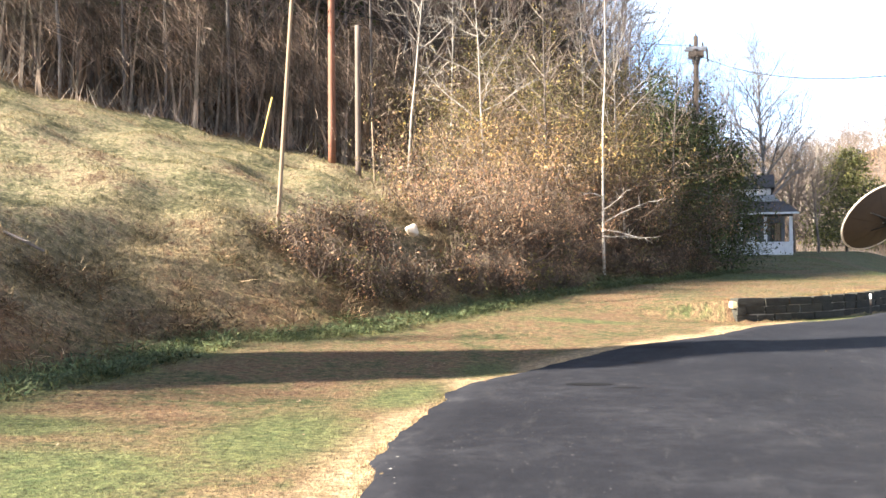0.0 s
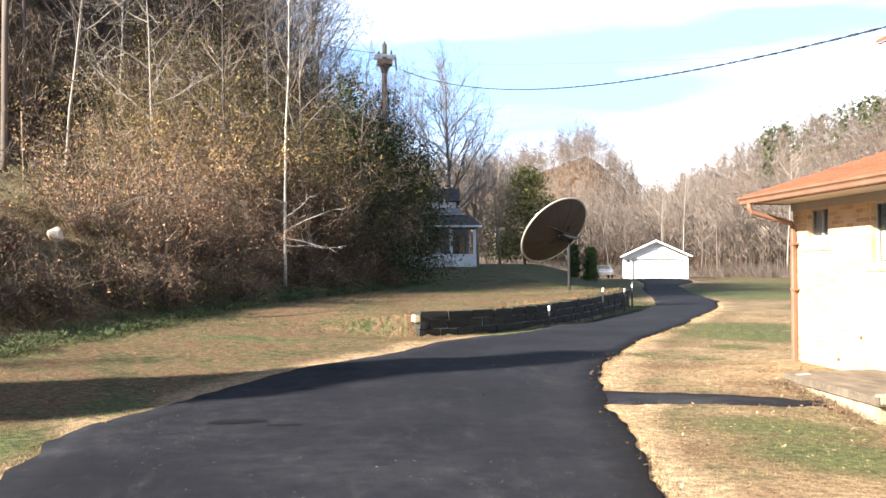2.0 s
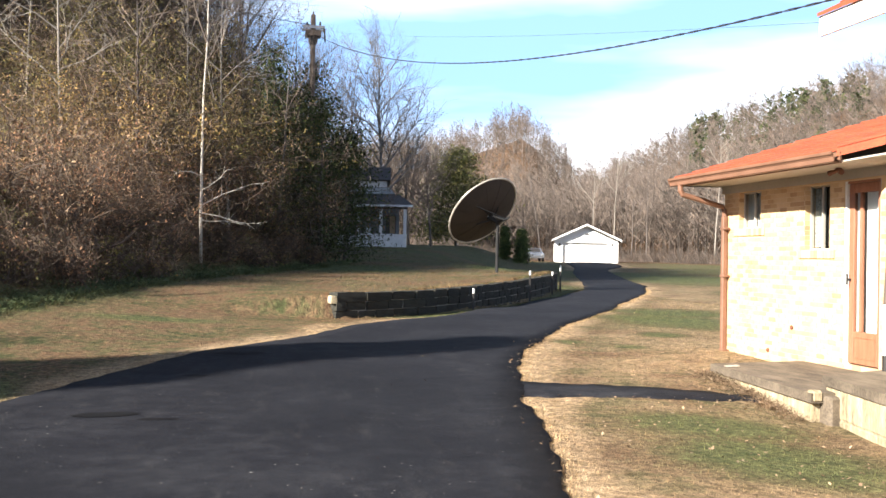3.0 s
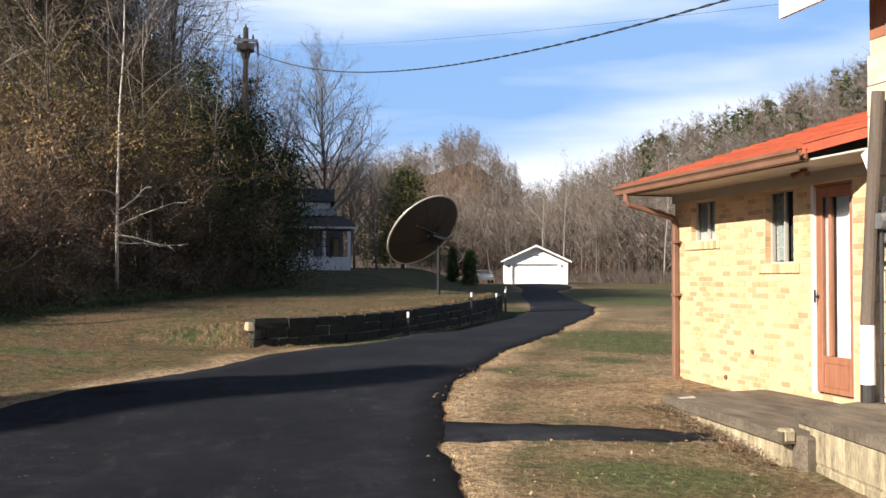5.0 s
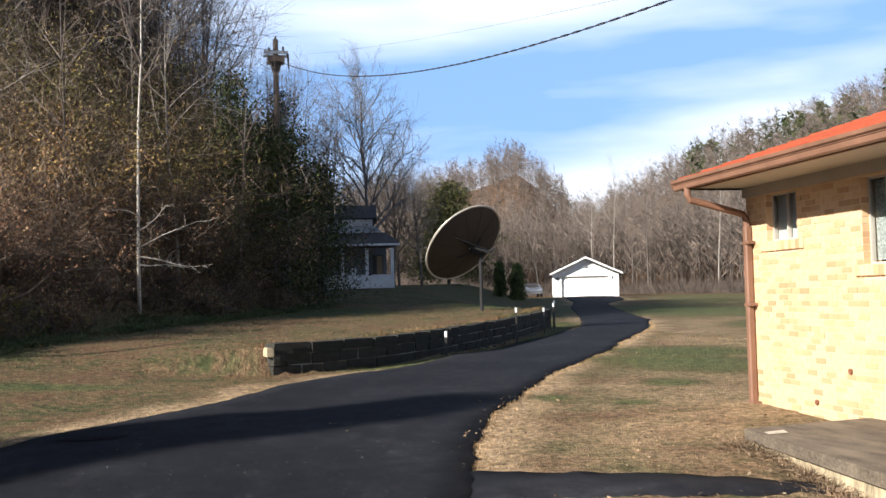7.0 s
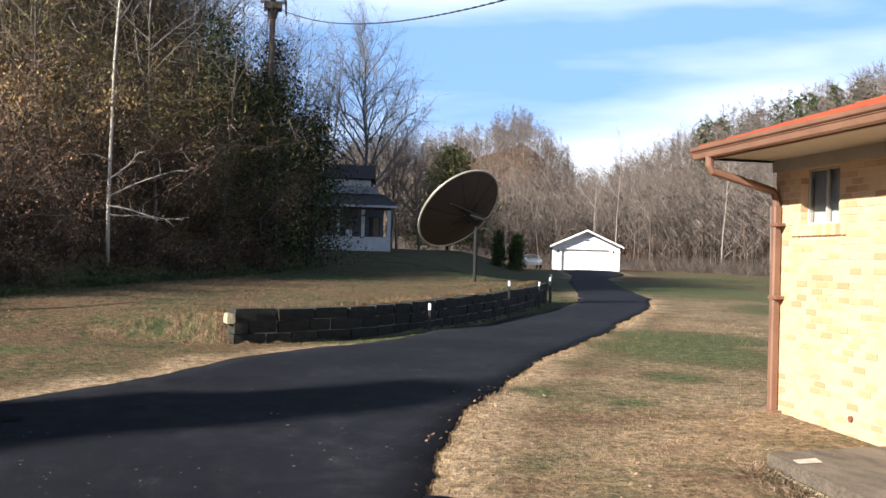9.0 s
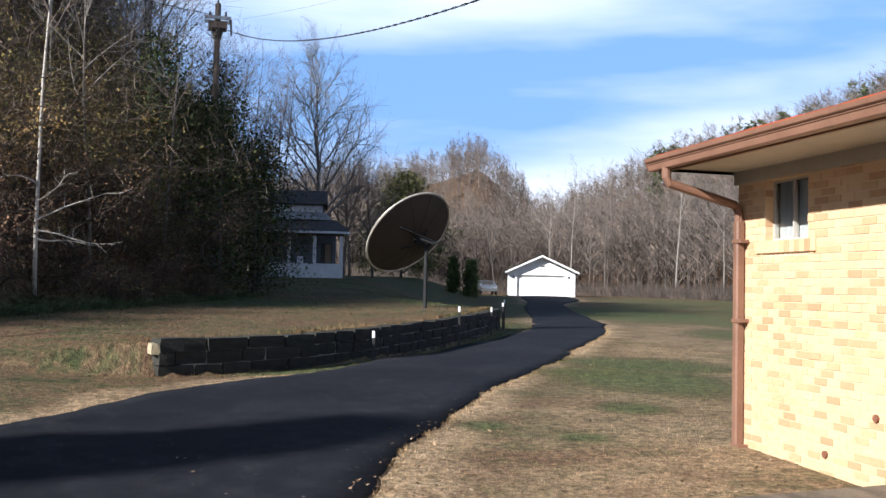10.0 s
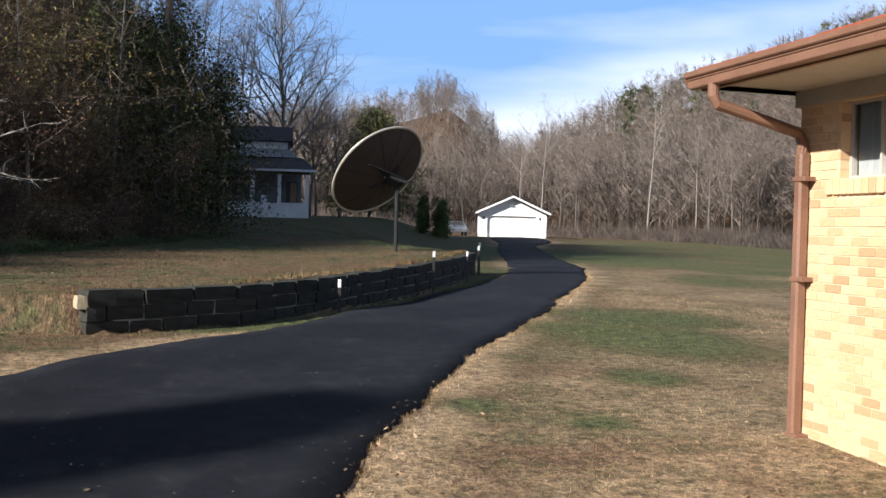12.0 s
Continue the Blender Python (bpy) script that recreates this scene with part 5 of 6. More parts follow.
def scatter(protos, spots, seed, pick=None, size=1.0):
    r = np.random.RandomState(seed)
    first = {}
    for x, y in spots:
        k = r.randint(len(protos)) if pick is None else pick(r, x, y)
        m = Matrix.LocRotScale((x, y, h(x, y)), Euler((r.normal(0, 0.02), r.normal(0, 0.02), r.uniform(0, 6.28))), None)
        s = size * r.uniform(0.75, 1.1)
        if k not in first:
            ob = protos[k]
            ob.matrix_basis = m
            first[k] = ob
        else:
            ob = copy_thing(protos[k], m)
        ob.scale = (s, s, s * r.uniform(0.9, 1.1))
    for k, ob in enumerate(protos):
        if k not in first:
            for piece in [*ob.children, ob]:
                bpy.data.objects.remove(piece)


r = np.random.RandomState(21)
spots = []
tries = 0
while len(spots) < 200 and tries < 9000:
    tries += 1
    x, y = r.uniform(-44, 8), r.uniform(24, 92)
    d = float(off_line(np.array([x]), np.array([y]), WOOD_EDGE)[0])
    away = math.hypot(x - 1.8, y - 5.2)
    az = math.degrees(math.atan2(x - 1.8, y - 5.2))
    low = (h(x, y) + 14 - 1.6) / away < np.interp(az, [-4, 0, 4, 8, 12], [1, 0.42, 0.27, 0.2, 0.1])
    if d > 0.2 and low and d < (13 if x < -9 else 40) and r.uniform() < math.exp(-d / 18) and x > -26:
        if all((x - a) ** 2 + (y - c) ** 2 > 1.4 for a, c in spots):
            spots.append((x, y))
scatter(wood_protos, spots, 5)

# pale-barked sapling standing in front of the thicket, with a drooping pale branch
sap = tree("sapling", "slender pale-barked sapling in front of the thicket", 0.85, 36.1, 12.5, dict(SLIM, len=(0.16, 0.5, 0.6), rad=(0.022, 0.01, 0.006)), 71, 0.055, M_PALE, lean=0.005, z=h(0.85, 36.1), crown=M_TWIG)
br = Build()
rs = np.random.RandomState(72)
for z_, ax, ay, ln in ((1.5, 0.9, -0.25, 1.7), (1.75, 0.95, 0.1, 2.0), (2.2, 0.9, -0.35, 1.3), (1.3, 0.8, -0.4, 1.1), (2.6, -0.7, -0.3, 0.9)):
    q, d_ = Vector((0, 0, z_)), Vector((ax, ay, 0.25)).normalized()
    pts, rad = [q.copy()], [0.024]
    for k in range(6):
        d_ = (d_ + Vector(rs.normal(0, 0.16, 3)) + Vector((0, 0, -0.03))).normalized()
        q = q + d_ * ln / 6
        pts.append(q.copy())
        rad.append(0.024 * (1 - (k + 1) / 7))
        for _ in range(2):
            e = q + (d_ + Vector(rs.normal(0, 0.7, 3))).normalized() * ln * 0.18
            br.tube([q, e], [0.008, 0.003], 3, False)
    br.tube(pts, rad, 5, False)
part("low_branch", br, M_PALE, sap, "pale bare low branch")
# big bare tree by the cabin and its thinner neighbours
tree("bare_tree", "large leafless tree with a wide fan crown by the cabin", 13.3, 84.5, 16.2, dict(CROWN, kids=(28, 13, 10), clear=0.22, angle=((22, 48), (22, 46), (20, 50)), len=(0.44, 0.42, 0.46), lift=(0.02, 0.03, 0.05, 0.03)), 90, 0.20, M_GREYBARK, "trees by the cabin", 0.01)
for k, (x, y, tall) in enumerate(((8.5, 86, 17), (6.8, 80, 16), (10.3, 90, 17), (15.6, 88, 9), (17.5, 86, 8), (4.0, 74, 15), (9.5, 89, 16), (7.0, 90, 16), (5.5, 84, 15), (11.0, 93, 16), (2.5, 70, 13), (6.0, 76, 13), (4.6, 64, 11), (1.0, 66, 13), (16.5, 91, 11))):
    tree("bare_tree", "slim leafless tree near the cabin", x, y, tall, (CROWN if k in (3, 4, 8, 14) else SLIM), 100 + k, 0.12, None, "trees by the cabin", 0.03)
# thin trees standing up out of the thicket
for k, (x, y, tall) in enumerate(((-1.0, 37, 9), (1.6, 40.5, 9), (3.4, 44, 9.5), (-3.2, 36.5, 9), (2.2, 46, 10), (-5.2, 41, 11), (5.0, 47.5, 8.5), (0.0, 43.5, 11), (-2.0, 48, 12), (3.2, 51, 10), (-4.5, 46, 12), (-6.2, 37.5, 10), (-7.4, 43, 12), (-5.6, 49, 12), (-3.6, 42.5, 11), (-8.4, 46.5, 13), (-1.2, 52, 12), (-6.4, 52.5, 13))):
    tree("bare_tree", "thin leafless tree rising out of the thicket", x, y, tall, SLIM if k % 3 else BARE, 160 + k, 0.06, M_ASH if k % 2 else None, "thicket trees", 0.03)
# trees at the far side of the flat field
r = np.random.RandomState(31)
edge_protos = [tree("bare_tree", "leafless tree with a pale trunk at the field's far edge", 0, 0, tall, spec, 60 + k, r0, mat, "far tree line", 0.04, 0.0)
               for k, (tall, spec, r0, mat) in enumerate(((15, BARE, 0.16, None), (16, SLIM, 0.11, M_ASH), (14, BARE, 0.13, None), (16, BARE, 0.15, None), (12, CROWN, 0.1, None)))]
spots = []
while len(spots) < 66:
    az, rad = radians(r.uniform(8, 52)), r.uniform(0, 1) ** 1.6 * 45
    lim = np.interp(math.degrees(az), [8, 14, 22, 28, 36, 52], [104, 118, 124, 110, 88, 78])
    x, y = 5 + (lim + rad) * math.sin(az), 14 + (lim + rad) * math.cos(az)
    if all((x - a) ** 2 + (y - c) ** 2 > 4 for a, c in spots):
        spots.append((x, y))
scatter(edge_protos, spots, 6)



# unseen trees, added out of view to throw dappled shade on the bank
for k, (x, y) in enumerate(((-29, 3.5), (-28, 7.5), (-30, 10), (-27, 1), (-31, 6))):
    tree("bare_tree", "unseen leafless tree added on the sunward slope to shade the bank", x, y, 9.0, CROWN, 140 + k, 0.17, None, "sunward trees", 0.03)


# ---- leaves and shrubs ----
def leaf_cloud(r, b, centre, spread, n, size):
    p = np.asarray(centre) + r.normal(0, 1, (n, 3)) * spread
    u = r.normal(0, 1, (n, 3))
    u /= np.linalg.norm(u, axis=1)[:, None]
    v = np.cross(u, r.normal(0, 1, (n, 3)))
    v /= np.linalg.norm(v, axis=1)[:, None]
    s = size * r.uniform(0.6, 1.4, (n, 1))
    leaf = np.stack([p - u * s, p + v * s, p + u * s * 1.1], 1).reshape(-1, 3)
    k = len(b.v)
    b.v.extend(map(tuple, leaf.tolist()))
    b.f.extend([(k + 3 * i, k + 3 * i + 1, k + 3 * i + 2) for i in range(n)])


def twig_cloud(r, b, centres, spread, n, lo, hi, width, rise=0.6):
    c = np.asarray([tuple(p) for p in centres])[r.randint(len(centres), size=n)] + r.normal(0, 1, (n, 3)) * spread
    d = r.normal(0, 1, (n, 3)) + (0, 0, rise)
    d /= np.linalg.norm(d, axis=1)[:, None]
    w = np.cross(d, r.normal(0, 1, (n, 3)))
    w *= (width * r.uniform(0.6, 1.4, n) / np.linalg.norm(w, axis=1))[:, None]
    ln = r.uniform(lo, hi, (n, 1))
    tri = np.stack([c - w, c + w, c + d * ln], 1).reshape(-1, 3)
    k = len(b.v)
    b.v.extend(map(tuple, tri.tolist()))
    b.f.extend([(k + 3 * i, k + 3 * i + 1, k + 3 * i + 2) for i in range(n)])


def shrub(seed, tall, wide, leaf, n_leaf, stems=14, size=0.055, label="", name="shrub"):
    r = np.random.RandomState(seed)
    st, lv = Build(), Build()
    tips = []
    for k in range(stems):
        a, lean = r.uniform(0, 6.28), r.uniform(0.1, 0.95) * wide / tall
        d = Vector((math.cos(a) * lean, math.sin(a) * lean, 1)).normalized()
        q = Vector((r.normal(0, wide * 0.16), r.normal(0, wide * 0.16), -0.2))
        ln = tall * r.uniform(0.6, 1.1)
        pts, rad = [q.copy()], [0.03]
        for j in range(5):
            d = (d + Vector(r.normal(0, 0.22, 3)) - Vector((0, 0, 0.03 * j))).normalized()
            q = q + d * ln / 5
            pts.append(q.copy())
            rad.append(0.028 * (1 - (j + 1) / 5.6))
            if j > 0:
                for _ in range(3):
                    e = q + Vector(r.normal(0, 1, 3)).normalized() * r.uniform(0.3, 0.8) * (0.3 + 0.1 * tall)
                    st.tube([q, (q + e) / 2 + Vector(r.normal(0, 0.06, 3)), e], [0.010, 0.007, 0.003], 3, False)
                    tips.append(e)
        st.tube(pts, rad, 4, False)
    per = max(1, n_leaf // len(tips))
    for e in tips:
        if r.uniform() < 0.5:
            leaf_cloud(r, lv, e, 0.10 + 0.03 * tall, 2 * per, size)
    tw = Build()
    twig_cloud(r, tw, tips, 0.12 + 0.06 * tall, int(620 * tall), 0.12 + 0.03 * tall, 0.35 + 0.09 * tall, 0.0025 + 0.0003 * tall)
    t = thing(name, label, "shrub", "bank thicket", at=(0, 0, 0))
    part("twig_tangle", tw, M_BRUSH, t)
    part("stem_tangle", st, M_STEM, t)
    part("foliage", lv, leaf, t)
    return t


shrub_protos = [
    shrub(201, 3.6, 3.2, M_RUST, 6200, 18, 0.031, label="tangled shrub with rusty withered leaves"),
    shrub(202, 4.8, 3.0, M_GOLD, 6600, 16, 0.034, label="tall shrub with thin golden leaves"),
    shrub(203, 4.4, 3.4, M_OLIVE, 6400, 18, 0.034, label="dense shrub with dull olive leaves and vines"),
    shrub(204, 2.6, 3.0, M_RUST, 3000, 18, 0.028, label="low brambly shrub with brown leaves"),
    shrub(205, 5.6, 3.0, M_OLIVE, 5600, 16, 0.034, label="tall vine-hung shrub with dark olive leaves"),
    shrub(206, 4.0, 3.2, M_GOLD, 2000, 24, 0.030, label="bare tangled shrub with few brown leaves"),
    shrub(207, 5.2, 3.0, M_RUST, 1200, 24, 0.030, label="tall bare brown shrub"),
    shrub(208, 2.0, 2.6, M_OLIVE, 2600, 20, 0.030, label="low dark olive bramble"),
]
r = np.random.RandomState(51)
spots = []
tries = 0
while len(spots) < 92 and tries < 20000:
    tries += 1
    y = r.uniform(27.5, 60)
    x = r.uniform(-9, 9)
    d = float(off_line(np.array([x]), np.array([y]), BANK_FOOT)[0])
    left = -4.2 - 0.22 * (y - 29)
    tall_from = -1.5 - 0.2 * (y - 29)
    if 1.7 < d < 11 and x > left and (x > tall_from or y < 33) and r.uniform() < 1.15 - d / 16:
        if (x - bx) ** 2 + (y - by) ** 2 > 6 and not (abs(x - 0.9) < 1.6 and 29 < y < 37.2) and all((x - a) ** 2 + (y - c) ** 2 > 1.1 for a, c in spots):
            spots.append((x, y))


def pick_shrub(r, x, y):
    """Rusty brambles in front, gold in the middle, dark vine-hung olive at the far end; low ones along the foot."""
    if float(off_line(np.array([x]), np.array([y]), BANK_FOOT)[0]) < 3.2 and y > 32 or x < -1.5 - 0.2 * (y - 29):
        return (3, 7, 3)[r.randint(3)]
    kinds = (0, 3, 0, 6, 5, 1) if y < 33 else (1, 2, 0, 2, 6, 4, 1, 4) if y < 42 else (4, 2, 4, 2, 1)
    return kinds[r.randint(len(kinds))]


scatter(shrub_protos, spots, 7, pick_shrub, 1.18)

low_protos = [shrub(221, 1.1, 1.2, M_RUST, 420, 16, 0.035, "dead brown weeds on the bank", "weeds"), shrub(222, 0.8, 1.2, M_OLIVE, 420, 16, 0.035, "low green and brown brambles on the bank", "weeds")]
spots = []
while len(spots) < 110:
    y = r.uniform(14, 46)
    x = r.uniform(-10, 7)
    d = float(off_line(np.array([x]), np.array([y]), BANK_FOOT)[0])
    if 0.5 < d < (3.4 if y < 27 else 2.8) and y > 23 and not (abs(x - bx) < 0.8 and -1.6 < y - by < 0.6):
        spots.append((x, y))
scatter(low_protos, spots, 8)


def conifer(name, label, x, y, tall, wide, mat, seed, group="", ragged=0.25, lo=0.05, z=None, n_tier=22, size=0.09, per=70, fuzz=None):
    r = np.random.RandomState(seed)
    tr_, fo = Build(), Build()
    tr_.tube([(0, 0, -0.3), (0, 0, tall * 0.97)], [0.03 * tall * 0.55, 0.01], 6)
    for k in range(n_tier):
        u = lo + (1 - lo) * k / n_tier
        reach = wide * (1 - u) ** 0.8 * (0.55 + 0.45 * min(1, u * 6)) * r.uniform(1 - ragged, 1 + ragged)
        for j in range(9):
            a = r.uniform(0, 6.28)
            rad = reach * r.uniform(0.5, 1.0)
            tip = Vector((math.cos(a) * rad, math.sin(a) * rad, tall * u + 0.12 * rad))
            tr_.tube([(0, 0, tall * u), tuple(tip)], [0.02, 0.006], 3, False)
            for w_ in (0.5, 0.75, 1.0):
                leaf_cloud(r, fo, tip * w_ + Vector((0, 0, tall * u * (1 - w_))), (fuzz or 0.14 * wide + 0.05) * np.array([1, 1, 0.6]), per // 27 + 1, size)
    t = thing(name, label, "tree", group, at=(x, y, h(x, y) if z is None else z))
    part("trunk", tr_, M_BARK, t)
    part("crown", fo, mat, t)
    return t


conifer("evergreen", "dark ragged evergreen at the thicket's end", 6.6, 49.8, 5.8, 2.4, M_NEEDLE, 301, "dark evergreens", 0.5, per=240, size=0.06)
conifer("evergreen", "dark ragged evergreen in the thicket", 4.2, 47.5, 5.6, 2.2, M_NEEDLE, 302, "dark evergreens", 0.5, per=240, size=0.06)
conifer("cedar", "broad olive-green cedar behind the dish", 21.3, 93.5, 8.8, 6.2, M_CEDAR, 303, "", 0.35, per=480, size=0.13, fuzz=0.6)
conifer("arborvitae", "small clipped conical evergreen by the garage", 25.5, 86.5, 2.9, 0.95, M_CLIPPED, 304, "clipped evergreens", 0.12, per=300, size=0.07)
conifer("arborvitae", "small clipped conical evergreen by the garage", 24.1, 86.8, 2.8, 0.7, M_CLIPPED, 305, "clipped evergreens", 0.12, per=300, size=0.07)
pine = conifer("pine", "tall dark pine among the bare hillside trees", -22, 44, 15, 2.6, M_NEEDLE, 306, "hillside pines", 0.5, 0.45, per=60, size=0.22)
for x, y in ((-30, 47), (-27, 41), (-16, 54), (-34, 55), (-21, 60), (-17, 66), (-25, 52), (-38, 48)):
    copy_thing(pine, pose(x, y, h(x, y), 0, 0, x * 37))
near_pine = conifer("pine", "shaggy dark pine at the edge of the hillside wood", -20.6, 37.2, 14, 2.3, M_NEEDLE, 311, "hillside pines", 0.5, 0.2, per=80, size=0.16, n_tier=26)
for x, y in ((-17.2, 40.2), (-23.6, 36.4), (-14.5, 43.5), (-11.2, 46), (-19.0, 43)):
    copy_thing(near_pine, pose(x, y, h(x, y), 0, 0, x * 53))
for k, (x, y, tall, wide) in enumerate(((5.2, 46.0, 6.6, 2.5), (6.9, 52.0, 6.4, 2.4), (3.2, 44.6, 7.2, 2.0), (5.2, 51.0, 8.0, 2.2))):
    conifer("evergreen", "dark ragged evergreen in the thicket", x, y, tall, wide, M_NEEDLE, 320 + k, "dark evergreens", 0.5, per=240, size=0.06)
# unseen tree, shaped and placed to cast the tapering shadow over lawn and drive
shade_tree = conifer("pine", "broad unseen evergreen added on the sunward slope to shade the lawn", -25.4, 4.7, 18.4 - h(-25.4, 4.7), 2.35, M_NEEDLE, 307, "", 0.06, 0.04, per=620, size=0.42, fuzz=0.16, n_tier=34)


# ---- far woods, too many to count ----
def far_woods(name, label, spots, seed, mat, tall, wide, twigs=26, thick=0.12, stem=0.065):
    r = np.random.RandomState(seed)
    p = np.array(spots)
    n = len(p)
    t_ = tall * r.uniform(0.7, 1.25, n)
    w0 = stem * r.uniform(0.7, 1.4, n)
    o = np.zeros(n)
    trunk = np.stack([p + np.stack([-w0, o, o - 0.5], 1), p + np.stack([w0, o, o - 0.5], 1), p + np.stack([r.normal(0, 0.4, n), o, t_], 1)], 1)
    q, tt = np.repeat(p, twigs, 0), np.repeat(t_, twigs)
    m = len(q)
    u, a = r.uniform(0.12, 0.95, m), r.uniform(0, 6.28, m)
    reach = wide * (1.1 - u) * r.uniform(0.5, 1.3, m)
    root = q + np.stack([0 * u, 0 * u, tt * u], 1)
    tip = root + np.stack([np.cos(a) * reach, np.sin(a) * reach, reach * r.uniform(0.7, 1.9, m)], 1)
    limbs = np.stack([root, root + (0, 0, thick), tip], 1)
    sets = [trunk, limbs]
    for _ in range(3):
        s = r.uniform(0.35, 0.95, (m, 1))
        c = root + (tip - root) * s
        sets.append(np.stack([c, c + (0.45 * thick, 0, 0.5 * thick), c + np.stack([r.normal(0, 0.7, m), r.normal(0, 0.7, m), r.uniform(0.2, 1.3, m)], 1)], 1))
    v = np.concatenate(sets).reshape(-1, 3)
    b = Build()
    b.v, b.f = v.tolist(), np.arange(len(v)).reshape(-1, 3).tolist()
    return tagged(part(name, b, mat), label, "woods", kind="stuff")


r = np.random.RandomState(61)
spots = []
while len(spots) < 6000:
    az, rad = math.radians(r.uniform(-4, 58)), r.uniform(108, 330) if r.uniform() < 0.75 else r.uniform(108, 180)
    x, y = 5 + rad * math.sin(az), 14 + rad * math.cos(az)
    lim = np.interp(math.degrees(az), [-4, 8, 14, 22, 28, 36, 58], [110, 112, 126, 130, 116, 94, 86])
    if rad > lim:
        spots.append((x, y))
zs = height(np.array([p[0] for p in spots]), np.array([p[1] for p in spots]))
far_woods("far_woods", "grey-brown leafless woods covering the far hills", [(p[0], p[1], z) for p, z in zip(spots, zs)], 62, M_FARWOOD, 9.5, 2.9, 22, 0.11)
n = 16000
x, y = r.uniform(-60, 6, n), r.uniform(30, 115, n)
d = off_line(x, y, WOOD_EDGE)
z = height(x, y)
away, az = np.hypot(x - 1.8, y - 5.2), np.degrees(np.arctan2(x - 1.8, y - 5.2))
room = np.interp(az, [-12, -4, -1, 0.5, 3.1, 6, 7.6, 9, 12], [0.9, 0.5, 0.33, 0.27, 0.20, 0.15, 0.125, 0.08, 0.03]) * away + 1.6 - z
ok = (d > 2.5) & (room > 6.5) & (r.uniform(0, 1, n) < np.where(az > -9, 0.75, 0.5)) & (d < 65)
x, y, z, room = x[ok][:3300], y[ok][:3300], z[ok][:3300], room[ok][:3300]
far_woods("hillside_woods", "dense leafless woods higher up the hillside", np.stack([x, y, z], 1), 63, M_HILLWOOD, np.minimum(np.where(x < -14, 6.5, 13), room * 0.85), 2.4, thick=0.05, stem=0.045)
x, y = r.uniform(-30, 0, 9000), r.uniform(29, 62, 9000)
d = off_line(x, y, WOOD_EDGE)
ok = (d > 0.2) & (d < 14) & (r.uniform(0, 1, 9000) < np.exp(-d / 8))
x, y = x[ok][:800], y[ok][:800]
far_woods("undergrowth", "grey leafless saplings and undergrowth at the edge of the wood", np.stack([x, y, height(x, y)], 1), 64, M_BRUSH, 4.6, 1.5, 30, 0.03)
spots = []
while len(spots) < 260:
    az, rad = math.radians(r.uniform(26, 58)), r.uniform(170, 300)
    if r.uniform() < 0.4 or rad > 220:
        spots.append((5 + rad * math.sin(az), 14 + rad * math.cos(az)))
zs = height(np.array([p[0] for p in spots]), np.array([p[1] for p in spots]))
pv = Build()
for (x, y), z in zip(spots, zs):
    t_ = r.uniform(5, 10)
    for k in range(60):
        u = r.uniform(0.25, 1)
        rad = 2.2 * (1.05 - u) * r.uniform(0.4, 1) + 0.4
        a = r.uniform(0, 6.28)
        c = np.array([x + rad * math.cos(a), y + rad * math.sin(a), z + t_ * u])
        q = r.normal(0, 0.42, (3, 3)) + c
        pv.add([tuple(p) for p in q], [(0, 1, 2)])
tagged(part("far_pines", pv, M_NEEDLE), "scattered dark pines on the far ridge", "woods", kind="stuff")
# brush at the foot of the woods
r = np.random.RandomState(65)
n = 4200
az = np.radians(r.uniform(6, 52, n))
lim = np.interp(np.degrees(az), [6, 14, 22, 28, 36, 52], [106, 118, 124, 108, 86, 77]) + r.normal(0, 2.0, n)
x, y = r.uniform(-36, -3, n), r.uniform(28, 56, n)
d = off_line(x, y, WOOD_EDGE)
ok = (d > 0.3) & (d < 9)
x, y = np.r_[5 + lim * np.sin(az), x[ok]], np.r_[14 + lim * np.cos(az), y[ok]]
x, y = np.repeat(x, 5) + r.normal(0, 0.6, 5 * len(x)), np.repeat(y, 5) + r.normal(0, 0.6, 5 * len(y))
z, ln, a = height(x, y), np.where(y > 57, r.uniform(0.4, 2.2, len(x)), r.uniform(0.3, 1.3, len(x))), r.uniform(0, 6.28, len(x))
v = np.stack([np.stack([x - 0.02, y, z - 0.1], 1), np.stack([x + 0.02, y, z - 0.1], 1), np.stack([x + np.cos(a) * ln * 0.8, y + np.sin(a) * ln * 0.8, z + ln], 1)], 1).reshape(-1, 3)
bv = Build()
bv.v, bv.f = v.tolist(), np.arange(len(v)).reshape(-1, 3).tolist()
tagged(part("brush", bv, M_FARWOOD), "brown leafless brush along the foot of the woods", "brush", kind="stuff")


# ---- grass ----
def grass(name, label, xs, ys, lo, hi, width, seed, droop=0.6):
    r = np.random.RandomState(seed)
    n = len(xs)
    z = height(xs, ys)
    a, ln = r.uniform(0, 6.28, n), r.uniform(lo, hi, n)
    b_, lean = r.uniform(0, 6.28, n), r.uniform(0.1, droop, n)
    w_ = width * r.uniform(0.6, 1.4, n)
    v = np.empty((n, 3, 3))
    v[:, 0] = np.stack([xs - np.cos(a) * w_, ys - np.sin(a) * w_, z - 0.01], 1)
    v[:, 1] = np.stack([xs + np.cos(a) * w_, ys + np.sin(a) * w_, z - 0.01], 1)
    v[:, 2] = np.stack([xs + np.cos(b_) * ln * lean, ys + np.sin(b_) * ln * lean, z + ln * (1 - 0.35 * lean)], 1)
    me = bpy.data.meshes.new(name)
    me.from_pydata(v.reshape(-1, 3).tolist(), [], np.arange(3 * n).reshape(-1, 3).tolist())
    me.materials.append(M_BLADE)
    set_cover(me, True)
    return tagged(new(name, me), label, "grass", kind="stuff")


